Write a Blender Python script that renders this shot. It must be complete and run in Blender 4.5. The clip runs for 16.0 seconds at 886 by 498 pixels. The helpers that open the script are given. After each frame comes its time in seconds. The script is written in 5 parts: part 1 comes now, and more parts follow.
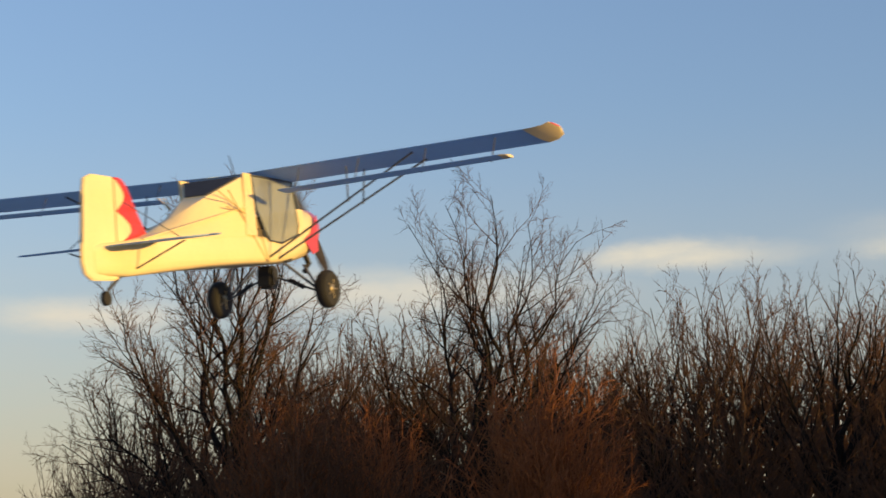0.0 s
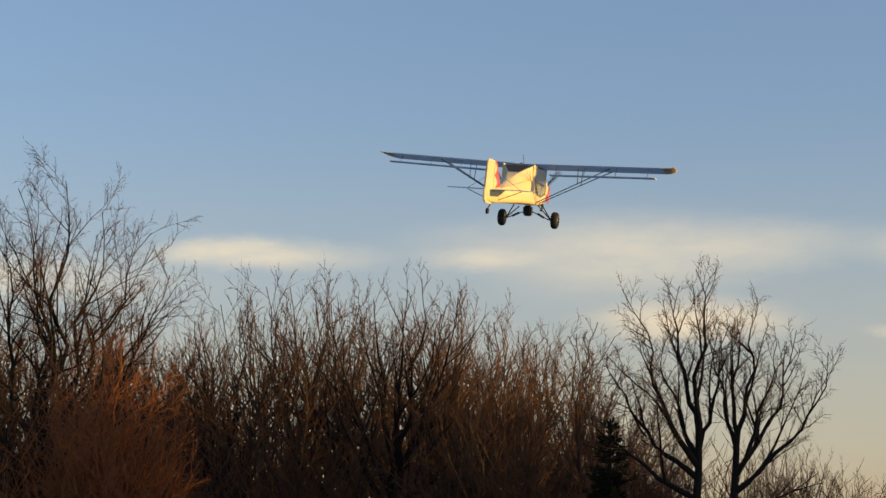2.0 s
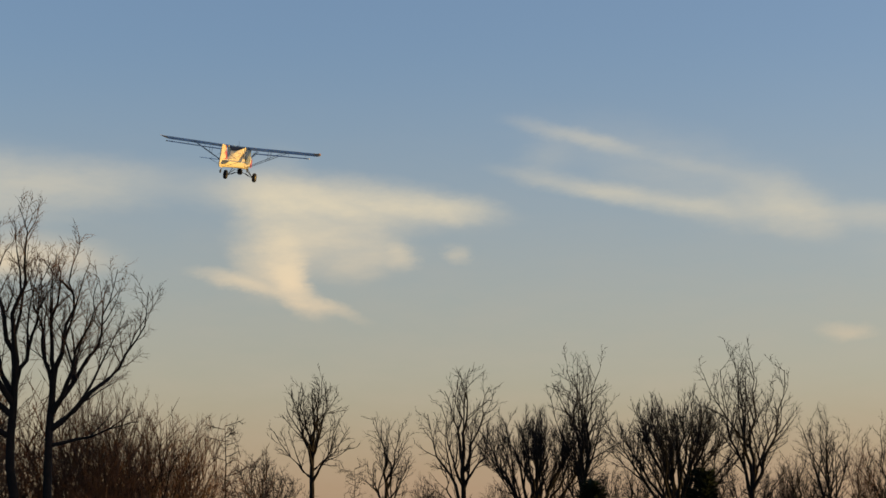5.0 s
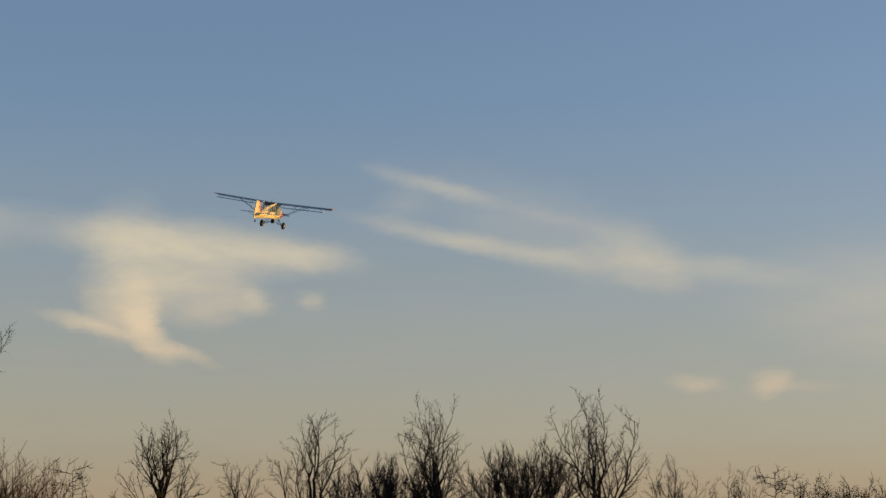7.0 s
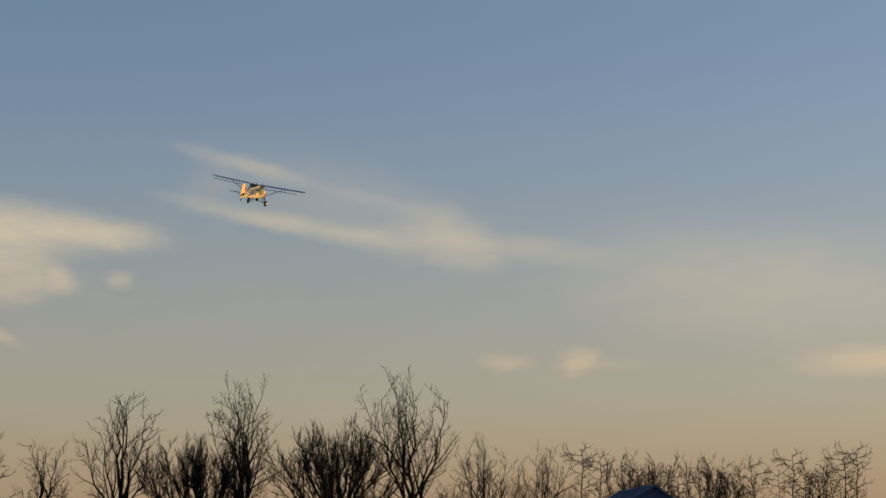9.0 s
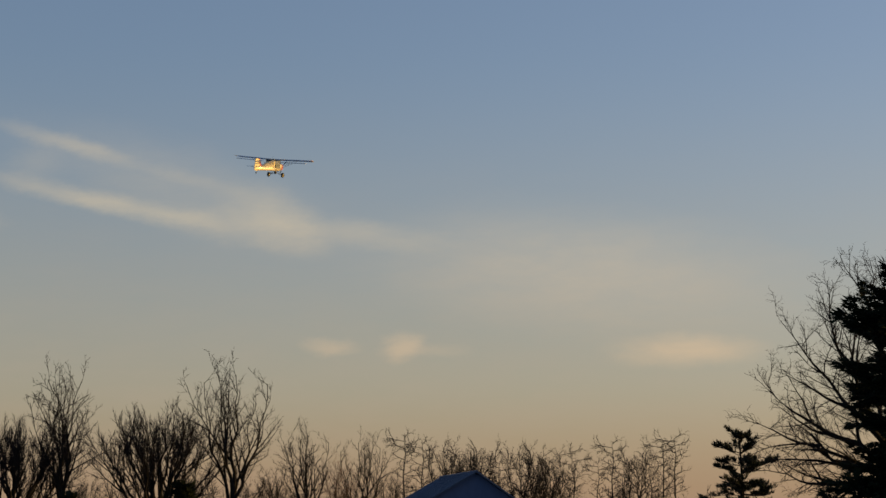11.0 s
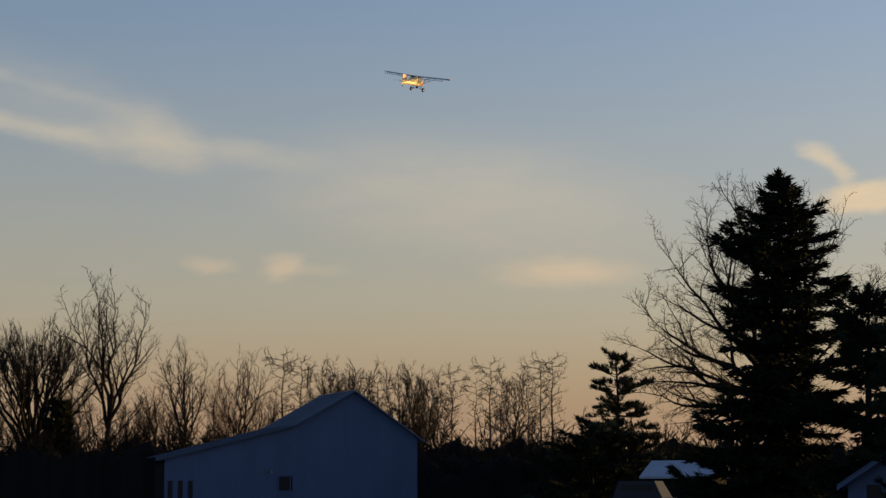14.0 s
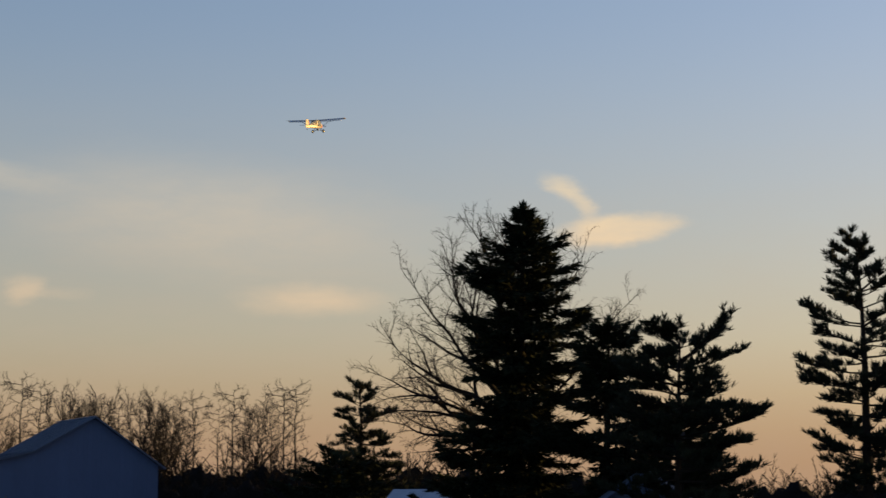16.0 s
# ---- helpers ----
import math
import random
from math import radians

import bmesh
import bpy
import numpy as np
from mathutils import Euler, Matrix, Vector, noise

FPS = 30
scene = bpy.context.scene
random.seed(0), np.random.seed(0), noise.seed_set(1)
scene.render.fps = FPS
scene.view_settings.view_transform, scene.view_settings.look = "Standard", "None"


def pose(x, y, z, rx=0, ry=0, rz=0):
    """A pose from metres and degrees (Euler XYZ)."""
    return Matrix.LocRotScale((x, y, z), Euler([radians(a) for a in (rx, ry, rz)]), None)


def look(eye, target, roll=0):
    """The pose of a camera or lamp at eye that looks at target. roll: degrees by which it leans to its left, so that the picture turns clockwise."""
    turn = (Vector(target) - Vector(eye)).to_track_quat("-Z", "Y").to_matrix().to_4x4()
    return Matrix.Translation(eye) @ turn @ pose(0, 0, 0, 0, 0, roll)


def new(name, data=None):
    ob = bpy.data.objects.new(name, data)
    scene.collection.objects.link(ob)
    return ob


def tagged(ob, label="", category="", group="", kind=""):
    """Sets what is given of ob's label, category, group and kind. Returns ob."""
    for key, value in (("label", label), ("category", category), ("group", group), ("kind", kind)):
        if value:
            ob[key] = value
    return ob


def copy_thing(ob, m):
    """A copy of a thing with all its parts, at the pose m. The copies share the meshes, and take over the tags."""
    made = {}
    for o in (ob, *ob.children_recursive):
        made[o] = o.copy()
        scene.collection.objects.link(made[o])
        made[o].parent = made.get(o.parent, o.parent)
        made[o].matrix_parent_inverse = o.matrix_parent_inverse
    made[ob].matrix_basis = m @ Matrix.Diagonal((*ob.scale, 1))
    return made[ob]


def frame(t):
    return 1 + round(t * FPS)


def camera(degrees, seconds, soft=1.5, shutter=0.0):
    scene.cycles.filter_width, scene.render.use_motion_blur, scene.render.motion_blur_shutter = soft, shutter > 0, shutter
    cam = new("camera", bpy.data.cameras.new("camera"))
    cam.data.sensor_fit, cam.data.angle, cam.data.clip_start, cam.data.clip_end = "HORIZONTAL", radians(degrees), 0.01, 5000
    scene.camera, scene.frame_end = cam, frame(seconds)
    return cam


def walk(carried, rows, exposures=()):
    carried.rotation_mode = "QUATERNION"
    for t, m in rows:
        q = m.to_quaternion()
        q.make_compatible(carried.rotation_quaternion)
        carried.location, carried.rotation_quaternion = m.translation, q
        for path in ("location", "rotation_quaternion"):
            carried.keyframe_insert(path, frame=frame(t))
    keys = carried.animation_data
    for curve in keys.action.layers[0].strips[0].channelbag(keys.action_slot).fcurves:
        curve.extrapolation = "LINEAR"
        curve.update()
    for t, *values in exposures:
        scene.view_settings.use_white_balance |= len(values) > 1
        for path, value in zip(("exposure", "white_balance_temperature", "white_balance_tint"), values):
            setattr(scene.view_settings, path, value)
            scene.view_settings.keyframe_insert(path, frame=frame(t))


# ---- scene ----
cam = camera(24.03, 16.0, soft=1.5, shutter=0.15)
EYE = (0.0, 0.0, 1.6)


def aim(turn, tilt, lean):
    """A pose of the held camera: degrees clockwise from +Y, above the horizon, and of roll."""
    return pose(*EYE, 90 + tilt, 0, -turn) @ pose(0, 0, 0, 0, 0, lean)


CAMERA_ROWS = [
    (0.0, aim(0.000, 10.202, -1.024)),
    (0.5, aim(2.763, 10.979, -0.294)),
    (1.0, aim(6.304, 11.199, 0.150)),
    (1.5, aim(10.146, 10.695, 0.453)),
    (2.0, aim(11.868, 10.075, 0.523)),
    (2.5, aim(12.797, 10.100, 1.055)),
    (3.0, aim(18.652, 9.248, 0.382)),
    (3.5, aim(23.923, 9.408, 0.049)),
    (4.0, aim(26.649, 9.624, 1.136)),
    (4.2, aim(27.727, 9.432, 0.831)),
    (6.3, aim(32.634, 7.866, 0.069)),
    (6.5, aim(33.107, 9.053, -0.006)),
    (7.0, aim(34.625, 9.731, 0.117)),
    (7.5, aim(36.241, 10.001, -0.160)),
    (8.0, aim(37.284, 9.894, -0.218)),
    (8.5, aim(38.858, 10.113, -0.772)),
    (9.0, aim(39.907, 9.137, -0.598)),
    (9.5, aim(41.069, 9.071, -0.348)),
    (10.0, aim(42.375, 9.221, -0.251)),
    (10.2, aim(42.955, 9.261, -0.333)),
    (12.3, aim(45.982, 7.553, -0.213)),
    (12.5, aim(45.921, 7.403, -0.183)),
    (13.0, aim(46.083, 7.066, -0.124)),
    (13.5, aim(47.043, 6.658, -0.137)),
    (14.0, aim(48.048, 6.477, -0.101)),
    (14.5, aim(48.727, 6.622, -0.228)),
    (15.0, aim(49.332, 6.830, -0.222)),
    (15.5, aim(51.437, 7.290, 0.131)),
    (16.0, aim(55.072, 7.245, 0.117)),
]


walk(cam, CAMERA_ROWS, exposures=[(0.0, 1.28, 6250, 8.5), (2.0, 1.27, 6480, 9), (3.0, 1.3, 6280, 6.5), (4.1, 1.15, 6330, 7.5), (6.5, 0.87, 6130, 7), (7.5, 0.82, 6450, 9.5), (10.0, 0.75, 6560, 10), (13.5, 0.68, 6500, 10), (14.0, 0.82, 6500, 10), (14.5, 0.94, 6560, 10.5), (15.5, 1.0, 6600, 11), (16.0, 0.97, 6600, 11)])

SUN_TURN, SUN_HEIGHT = 118.0, 3.0


def heading(turn, tilt=0.0):
    a, e = radians(turn), radians(tilt)
    return Vector((math.sin(a) * math.cos(e), math.cos(a) * math.cos(e), math.sin(e)))


def make_world():
    world = bpy.data.worlds.new("evening_sky")
    scene.world = world
    world.use_nodes = True
    nt = world.node_tree
    nt.nodes.clear()
    add, link = nt.nodes.new, nt.links.new

    def math_node(op, a, b=None, clamp=False):
        n = add("ShaderNodeMath")
        n.operation, n.use_clamp = op, clamp
        for i, v in enumerate((a, b)):
            if v is None:
                continue
            if isinstance(v, (int, float)):
                n.inputs[i].default_value = v
            else:
                link(v, n.inputs[i])
        return n.outputs[0]

    sky = add("ShaderNodeTexSky")
    sky.sky_type, sky.sun_disc = "NISHITA", False
    sky.sun_elevation, sky.sun_rotation = radians(SUN_HEIGHT), radians(SUN_TURN)
    sky.air_density, sky.dust_density, sky.ozone_density = 1.0, 1.6, 1.6
    tc = add("ShaderNodeTexCoord")
    sep = add("ShaderNodeSeparateXYZ")
    link(tc.outputs["Generated"], sep.inputs[0])
    az = math_node("MULTIPLY", math_node("ARCTAN2", sep.outputs[0], sep.outputs[1]), 180 / math.pi)
    el = math_node("MULTIPLY", math_node("ARCSINE", sep.outputs[2]), 180 / math.pi)
    flat = add("ShaderNodeCombineXYZ")
    link(az, flat.inputs[0]), link(el, flat.inputs[1])

    def noise_node(scale, detail, rough, stretch):
        m = add("ShaderNodeMapping")
        m.inputs["Scale"].default_value = stretch
        link(flat.outputs[0], m.inputs["Vector"])
        n = add("ShaderNodeTexNoise")
        n.inputs["Scale"].default_value, n.inputs["Detail"].default_value, n.inputs["Roughness"].default_value = scale, detail, rough
        link(m.outputs[0], n.inputs["Vector"])
        return n

    warp = noise_node(0.6, 7, 0.66, (0.8, 1.7, 1))
    off = add("ShaderNodeVectorMath")
    off.operation = "SUBTRACT"
    link(warp.outputs["Color"], off.inputs[0])
    off.inputs[1].default_value = (0.5, 0.5, 0.5)
    amp = add("ShaderNodeVectorMath")
    amp.operation = "MULTIPLY"
    link(off.outputs[0], amp.inputs[0])
    amp.inputs[1].default_value = (1.4, 0.6, 0)
    moved = add("ShaderNodeVectorMath")
    link(flat.outputs[0], moved.inputs[0]), link(amp.outputs[0], moved.inputs[1])

    total = None
    for a, e, w, h, tilt, power in CLOUDS:
        m = add("ShaderNodeMapping")
        m.vector_type = "TEXTURE"
        m.inputs["Location"].default_value = (a, e, 0)
        m.inputs["Rotation"].default_value = (0, 0, radians(tilt))
        m.inputs["Scale"].default_value = (w * 1.45, h * 1.7, 1)
        link(moved.outputs[0], m.inputs["Vector"])
        ln = add("ShaderNodeVectorMath")
        ln.operation = "LENGTH"
        link(m.outputs[0], ln.inputs[0])
        mr = add("ShaderNodeMapRange")
        mr.interpolation_type = "SMOOTHSTEP"
        for k, v in zip(("From Min", "From Max", "To Min", "To Max"), (1.1, 0.42 if power > 0.85 else 0.05, 0.0, power)):
            mr.inputs[k].default_value = v
        link(ln.outputs["Value"], mr.inputs["Value"])
        inv = math_node("SUBTRACT", 1.0, mr.outputs[0])
        total = inv if total is None else math_node("MULTIPLY", total, inv)
    cover = math_node("SUBTRACT", 1.0, total)
    wisp = noise_node(0.9, 7, 0.62, (0.5, 1.5, 1))
    wr = add("ShaderNodeMapRange")
    for k, v in zip(("From Min", "From Max", "To Min", "To Max"), (0.34, 0.6, 0.72, 1.0)):
        wr.inputs[k].default_value = v
    link(wisp.outputs["Fac"], wr.inputs["Value"])
    cover = math_node("MULTIPLY", cover, wr.outputs[0], True)
    tint = add("ShaderNodeMix")
    tint.data_type, tint.blend_type = "RGBA", "MULTIPLY"
    tint.inputs["Factor"].default_value = 1.0
    tint.inputs["B"].default_value = SKY_TINT
    link(sky.outputs[0], tint.inputs["A"])
    # evening haze, thicker towards the horizon
    veil = add("ShaderNodeMapRange")
    veil.interpolation_type = "SMOOTHSTEP"
    for k, v in zip(("From Min", "From Max", "To Min", "To Max"), (14.5, 2.0, 0.0, HAZE)):
        veil.inputs[k].default_value = v
    link(el, veil.inputs["Value"])
    thin = math_node("MULTIPLY", veil.outputs[0], math_node("ADD", math_node("MULTIPLY", wisp.outputs["Fac"], 0.6), 0.7), True)
    hazy = add("ShaderNodeMix")
    hazy.data_type = "RGBA"
    hazy.inputs["B"].default_value = HAZE_COLOUR
    link(thin, hazy.inputs["Factor"]), link(tint.outputs["Result"], hazy.inputs["A"])
    # the reddish band of dusk along the horizon
    band = add("ShaderNodeMapRange")
    band.interpolation_type = "SMOOTHSTEP"
    for k, v in zip(("From Min", "From Max", "To Min", "To Max"), (5.2, 0.5, 0.0, DUSK)):
        band.inputs[k].default_value = v
    link(el, band.inputs["Value"])
    reach = add("ShaderNodeMapRange")
    reach.interpolation_type = "SMOOTHSTEP"
    for k, v in zip(("From Min", "From Max", "To Min", "To Max"), (6.0, 34.0, 0.1, 1.0)):
        reach.inputs[k].default_value = v
    link(az, reach.inputs["Value"])
    dusk = add("ShaderNodeMix")
    dusk.data_type = "RGBA"
    dusk.inputs["B"].default_value = DUSK_COLOUR
    link(math_node("MULTIPLY", band.outputs[0], reach.outputs[0]), dusk.inputs["Factor"]), link(hazy.outputs["Result"], dusk.inputs["A"])
    warm = add("ShaderNodeMix")
    warm.data_type = "RGBA"
    warm.inputs["A"].default_value = CLOUD_LOW
    warm.inputs["B"].default_value = CLOUD_HIGH
    lift = add("ShaderNodeMapRange")
    for k, v in zip(("From Min", "From Max"), (5.0, 9.5)):
        lift.inputs[k].default_value = v
    link(el, lift.inputs["Value"]), link(lift.outputs[0], warm.inputs["Factor"])
    mix = add("ShaderNodeMix")
    mix.data_type = "RGBA"
    link(cover, mix.inputs["Factor"]), link(dusk.outputs["Result"], mix.inputs["A"]), link(warm.outputs["Result"], mix.inputs["B"])
    bg, out = add("ShaderNodeBackground"), add("ShaderNodeOutputWorld")
    bg.inputs["Strength"].default_value = 0.15
    link(mix.outputs["Result"], bg.inputs["Color"]), link(bg.outputs[0], out.inputs["Surface"])


CLOUD_LOW, CLOUD_HIGH = (3.0, 2.1, 1.3, 1), (2.8, 2.3, 1.55, 1)
SKY_TINT, HAZE, HAZE_COLOUR = (1.0, 1.0, 1.27, 1), 0.5, (1.87, 1.5, 1.14, 1)
DUSK, DUSK_COLOUR = 0.75, (1.5, 0.92, 0.56, 1)
CLOUDS = [  # turn, height above the horizon, half width, half height in degrees, tilt, density
    (27.6, 9.75, 3.3, 0.55, -5, 0.7), (30.4, 9.55, 1.7, 0.3, -6, 0.55), (25.9, 9.15, 1.1, 1.3, 0, 0.52), (27.3, 9.1, 1.9, 0.6, -10, 0.4), (26.9, 8.4, 1.1, 0.6, 0, 0.2), (25.6, 7.9, 0.8, 0.6, -20, 0.35), (26.15, 8.1, 0.5, 0.75, 22, 0.7), (26.4, 7.5, 0.5, 0.4, -60, 0.7), (26.75, 7.1, 0.7, 0.3, -38, 0.6),
    (27.5, 6.75, 0.8, 0.15, -22, 0.4), (24.9, 7.5, 1.2, 0.17, -12, 0.55), (28.3, 8.05, 1.0, 0.4, 8, 0.35), (27.9, 8.6, 1.6, 0.4, -5, 0.3), (29.4, 8.25, 0.4, 0.34, 0, 0.4), (30.95, 8.3, 0.36, 0.2, 0, 0.35), (21.5, 10.2, 2.4, 0.5, 0, 0.25),
    (34.3, 11.5, 1.6, 0.2, -14, 0.28), (36.7, 10.85, 2.4, 0.16, -13, 0.1), (37.7, 9.55, 1.0, 0.15, -10, 0.22), (33.4, 10.9, 0.7, 0.4, 20, 0.12), (35.2, 9.95, 2.5, 0.24, -12, 0.42), (37.4, 10.4, 3.6, 0.85, -16, 0.17), (38.9, 9.3, 2.2, 0.35, -10, 0.18),
    (40.1, 9.48, 1.30, 0.55, -28, 0.36), (42.5, 9.1, 2.0, 0.3, -6, 0.25), (48.7, 8.03, 4.98, 1.24, -5, 0.3), (51.5, 5.80, 1.71, 0.34, 0, 0.55),
    (41.6, 6.05, 0.65, 0.17, 0, 0.34), (43.6, 6.0, 0.5, 0.27, 0, 0.4), (44.6, 5.9, 0.8, 0.14, 0, 0.15), (58.5, 8.9, 0.62, 0.24, -22, 0.8),
    (59.9, 7.75, 1.35, 0.3, 5, 0.9), (59.1, 8.4, 0.5, 0.22, -38, 0.55), (7.2, 9.8, 2.6, 0.3, 0, 0.45), (12.9, 9.8, 1.5, 0.24, 0, 0.45), (17.6, 9.7, 3.4, 0.8, 5, 0.3),
    (16.7, 10.23, 4.35, 0.78, 0, 0.2), (18.7, 8.12, 2.4, 0.45, 0, 0.75), (5.8, 9.91, 2.02, 0.31, 5, 0.5),
    (-9.9, 8.40, 2.49, 0.39, 0, 0.55), (-1.3, 9.00, 4.98, 0.54, 0, 0.5), (15.2, 10.23, 4.35, 0.62, 3, 0.18),
]
make_world()

sun = new("sun", bpy.data.lights.new("sun", "SUN"))
sun.data.energy, sun.data.angle, sun.data.color = 2.5, radians(0.6), (1.0, 0.63, 0.18)
sun.matrix_world = look((0, 0, 0), -heading(SUN_TURN, SUN_HEIGHT))


def material(name, base, other=None, rough=0.7, metal=0.0, scale=4.0, fine=40.0, bump=0.0, vary=0.0, coat=0.0, stretch=(1, 1, 1), shine=0.5):
    """A procedural surface: two tones mixed by a coarse and a fine noise, with relief."""
    mat = bpy.data.materials.new(name)
    mat.use_nodes = True
    nt = mat.node_tree
    add, link = nt.nodes.new, nt.links.new
    bsdf = nt.nodes["Principled BSDF"]
    bsdf.inputs["Roughness"].default_value, bsdf.inputs["Metallic"].default_value = rough, metal
    bsdf.inputs["Coat Weight"].default_value, bsdf.inputs["Specular IOR Level"].default_value = coat, shine
    other = other or tuple(c * 0.75 for c in base)
    tc, mp = add("ShaderNodeTexCoord"), add("ShaderNodeMapping")
    mp.inputs["Scale"].default_value = stretch
    link(tc.outputs["Object"], mp.inputs["Vector"])
    coarse, grain = add("ShaderNodeTexNoise"), add("ShaderNodeTexNoise")
    for n, s in ((coarse, scale), (grain, fine)):
        n.inputs["Scale"].default_value, n.inputs["Detail"].default_value = s, 4
        link(mp.outputs[0], n.inputs["Vector"])
    both = add("ShaderNodeMix")
    both.inputs["Factor"].default_value = 0.4
    link(coarse.outputs["Fac"], both.inputs["A"]), link(grain.outputs["Fac"], both.inputs["B"])
    ramp = add("ShaderNodeMapRange")
    ramp.inputs["From Min"].default_value, ramp.inputs["From Max"].default_value = 0.35, 0.65
    link(both.outputs["Result"], ramp.inputs["Value"])
    tone = add("ShaderNodeMix")
    tone.data_type = "RGBA"
    tone.inputs["A"].default_value, tone.inputs["B"].default_value = (*base, 1), (*other, 1)
    link(ramp.outputs[0], tone.inputs["Factor"])
    colour = tone.outputs["Result"]
    if vary:
        info, hsv, span = add("ShaderNodeObjectInfo"), add("ShaderNodeHueSaturation"), add("ShaderNodeMapRange")
        span.inputs["To Min"].default_value, span.inputs["To Max"].default_value = 1 - vary, 1 + vary
        link(info.outputs["Random"], span.inputs["Value"])
        link(span.outputs[0], hsv.inputs["Value"]), link(colour, hsv.inputs["Color"])
        colour = hsv.outputs["Color"]
    link(colour, bsdf.inputs["Base Color"])
    if bump:
        b = add("ShaderNodeBump")
        b.inputs["Strength"].default_value, b.inputs["Distance"].default_value = bump, 0.02
        link(both.outputs["Result"], b.inputs["Height"]), link(b.outputs[0], bsdf.inputs["Normal"])
    return mat


def glass(name, tint, rough=0.05, clear=0.6):
    mat = bpy.data.materials.new(name)
    mat.use_nodes = True
    nt = mat.node_tree
    add, link = nt.nodes.new, nt.links.new
    nt.nodes.clear()
    see, shine, mix, out = add("ShaderNodeBsdfTransparent"), add("ShaderNodeBsdfPrincipled"), add("ShaderNodeMixShader"), add("ShaderNodeOutputMaterial")
    see.inputs["Color"].default_value = (*tint, 1)
    shine.inputs["Base Color"].default_value, shine.inputs["Roughness"].default_value = (0.5, 0.52, 0.5, 1), rough
    mix.inputs[0].default_value = 1 - clear
    link(see.outputs[0], mix.inputs[1]), link(shine.outputs[0], mix.inputs[2]), link(mix.outputs[0], out.inputs["Surface"])
    return mat


def fabric(mat, thin):
    """Lets part of the light through, as doped cloth does."""
    nt = mat.node_tree
    add, link = nt.nodes.new, nt.links.new
    bsdf, out = nt.nodes["Principled BSDF"], nt.nodes["Material Output"]
    glow, mix = add("ShaderNodeBsdfTranslucent"), add("ShaderNodeMixShader")
    link(bsdf.inputs["Base Color"].links[0].from_socket, glow.inputs["Color"])
    mix.inputs[0].default_value = thin
    link(bsdf.outputs[0], mix.inputs[1]), link(glow.outputs[0], mix.inputs[2]), link(mix.outputs[0], out.inputs["Surface"])
    return mat


BARK_GREY = material("grey_brown_bark", (0.088, 0.057, 0.036), (0.046, 0.031, 0.021), 0.9, scale=1.5, fine=14, bump=0.6, vary=0.2, stretch=(1, 1, 0.35), shine=0.12)
# Dark bark; on far twigs the same tone paints in their backlit silhouette.
DARK_BARK_BACKLIT = material("dark_bark_or_backlit_twigs", (0.022, 0.0175, 0.0145), (0.012, 0.0105, 0.009), 0.9, scale=1.5, fine=14, bump=0.7, vary=0.15, stretch=(1, 1, 0.35), shine=0.12)
TWIG_BROWN = material("brown_twigs", (0.125, 0.064, 0.032), (0.075, 0.04, 0.022), 0.85, scale=0.5, fine=5, vary=0.2, shine=0.12)
TWIG_RED = material("reddish_twigs", (0.26, 0.1, 0.036), (0.16, 0.06, 0.022), 0.85, scale=0.4, fine=5, vary=0.2, shine=0.12)
# Near black: the hedge's deep shade is put into its colour.
HEDGE_UNLIT = material("hedge_twigs_painted_unlit", (0.009, 0.008, 0.007), (0.006, 0.0055, 0.005), 0.95, scale=0.6, fine=6, vary=0.1, shine=0.08)
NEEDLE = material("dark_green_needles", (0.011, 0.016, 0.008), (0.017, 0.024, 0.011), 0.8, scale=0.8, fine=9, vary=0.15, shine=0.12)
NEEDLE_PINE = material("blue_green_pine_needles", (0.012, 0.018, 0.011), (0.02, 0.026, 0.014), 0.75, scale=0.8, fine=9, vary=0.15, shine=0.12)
# Grass paled and cooled so that it throws light up under the wings.
GRASS = material("pale_bounce_grass", (0.28, 0.29, 0.31), (0.19, 0.19, 0.175), 0.95, scale=0.05, fine=2.5, bump=0.5)
CREAM = material("cream_painted_fabric", (0.8, 0.65, 0.35), (0.74, 0.59, 0.31), 0.38, scale=1.2, fine=30, bump=0.03, coat=0.3)
WING_PAINT = fabric(material("slate_blue_wing_fabric", (0.52, 0.68, 0.84), (0.46, 0.62, 0.78), 0.5, scale=0.8, fine=20, bump=0.04), 0.5)
# Darker ochre paints the shading of frame tubes under the fabric.
TUBE_SHADING = material("ochre_tube_shading", (0.5, 0.36, 0.17), (0.42, 0.3, 0.14), 0.5, scale=2, fine=30)
RED_PAINT = material("glossy_red_paint", (0.55, 0.035, 0.025), (0.48, 0.03, 0.02), 0.3, scale=2, fine=30, coat=0.5)
TUBE_METAL = material("dark_strut_tube", (0.1, 0.11, 0.13), (0.07, 0.075, 0.09), 0.5, 0.3, scale=3, fine=40)
BLACK = material("black_engine_metal", (0.018, 0.018, 0.02), (0.03, 0.028, 0.026), 0.55, 0.2, scale=4, fine=30, bump=0.2)
RUBBER = material("black_tyre_rubber", (0.011, 0.0105, 0.01), (0.018, 0.017, 0.016), 0.8, scale=3, fine=30, bump=0.3)
HUB_METAL = material("brass_coloured_hub", (0.5, 0.4, 0.22), (0.35, 0.28, 0.16), 0.35, 0.8, scale=6, fine=40)
PROP_WOOD = material("dark_propeller_blade", (0.06, 0.055, 0.055), (0.04, 0.038, 0.038), 0.4, scale=6, fine=40)
WINDOW = glass("tinted_cabin_window", (0.8, 0.82, 0.82), 0.1, 0.6)
INTERIOR = material("dark_cabin_lining", (0.05, 0.05, 0.055), (0.035, 0.035, 0.04), 0.8, scale=3, fine=30)
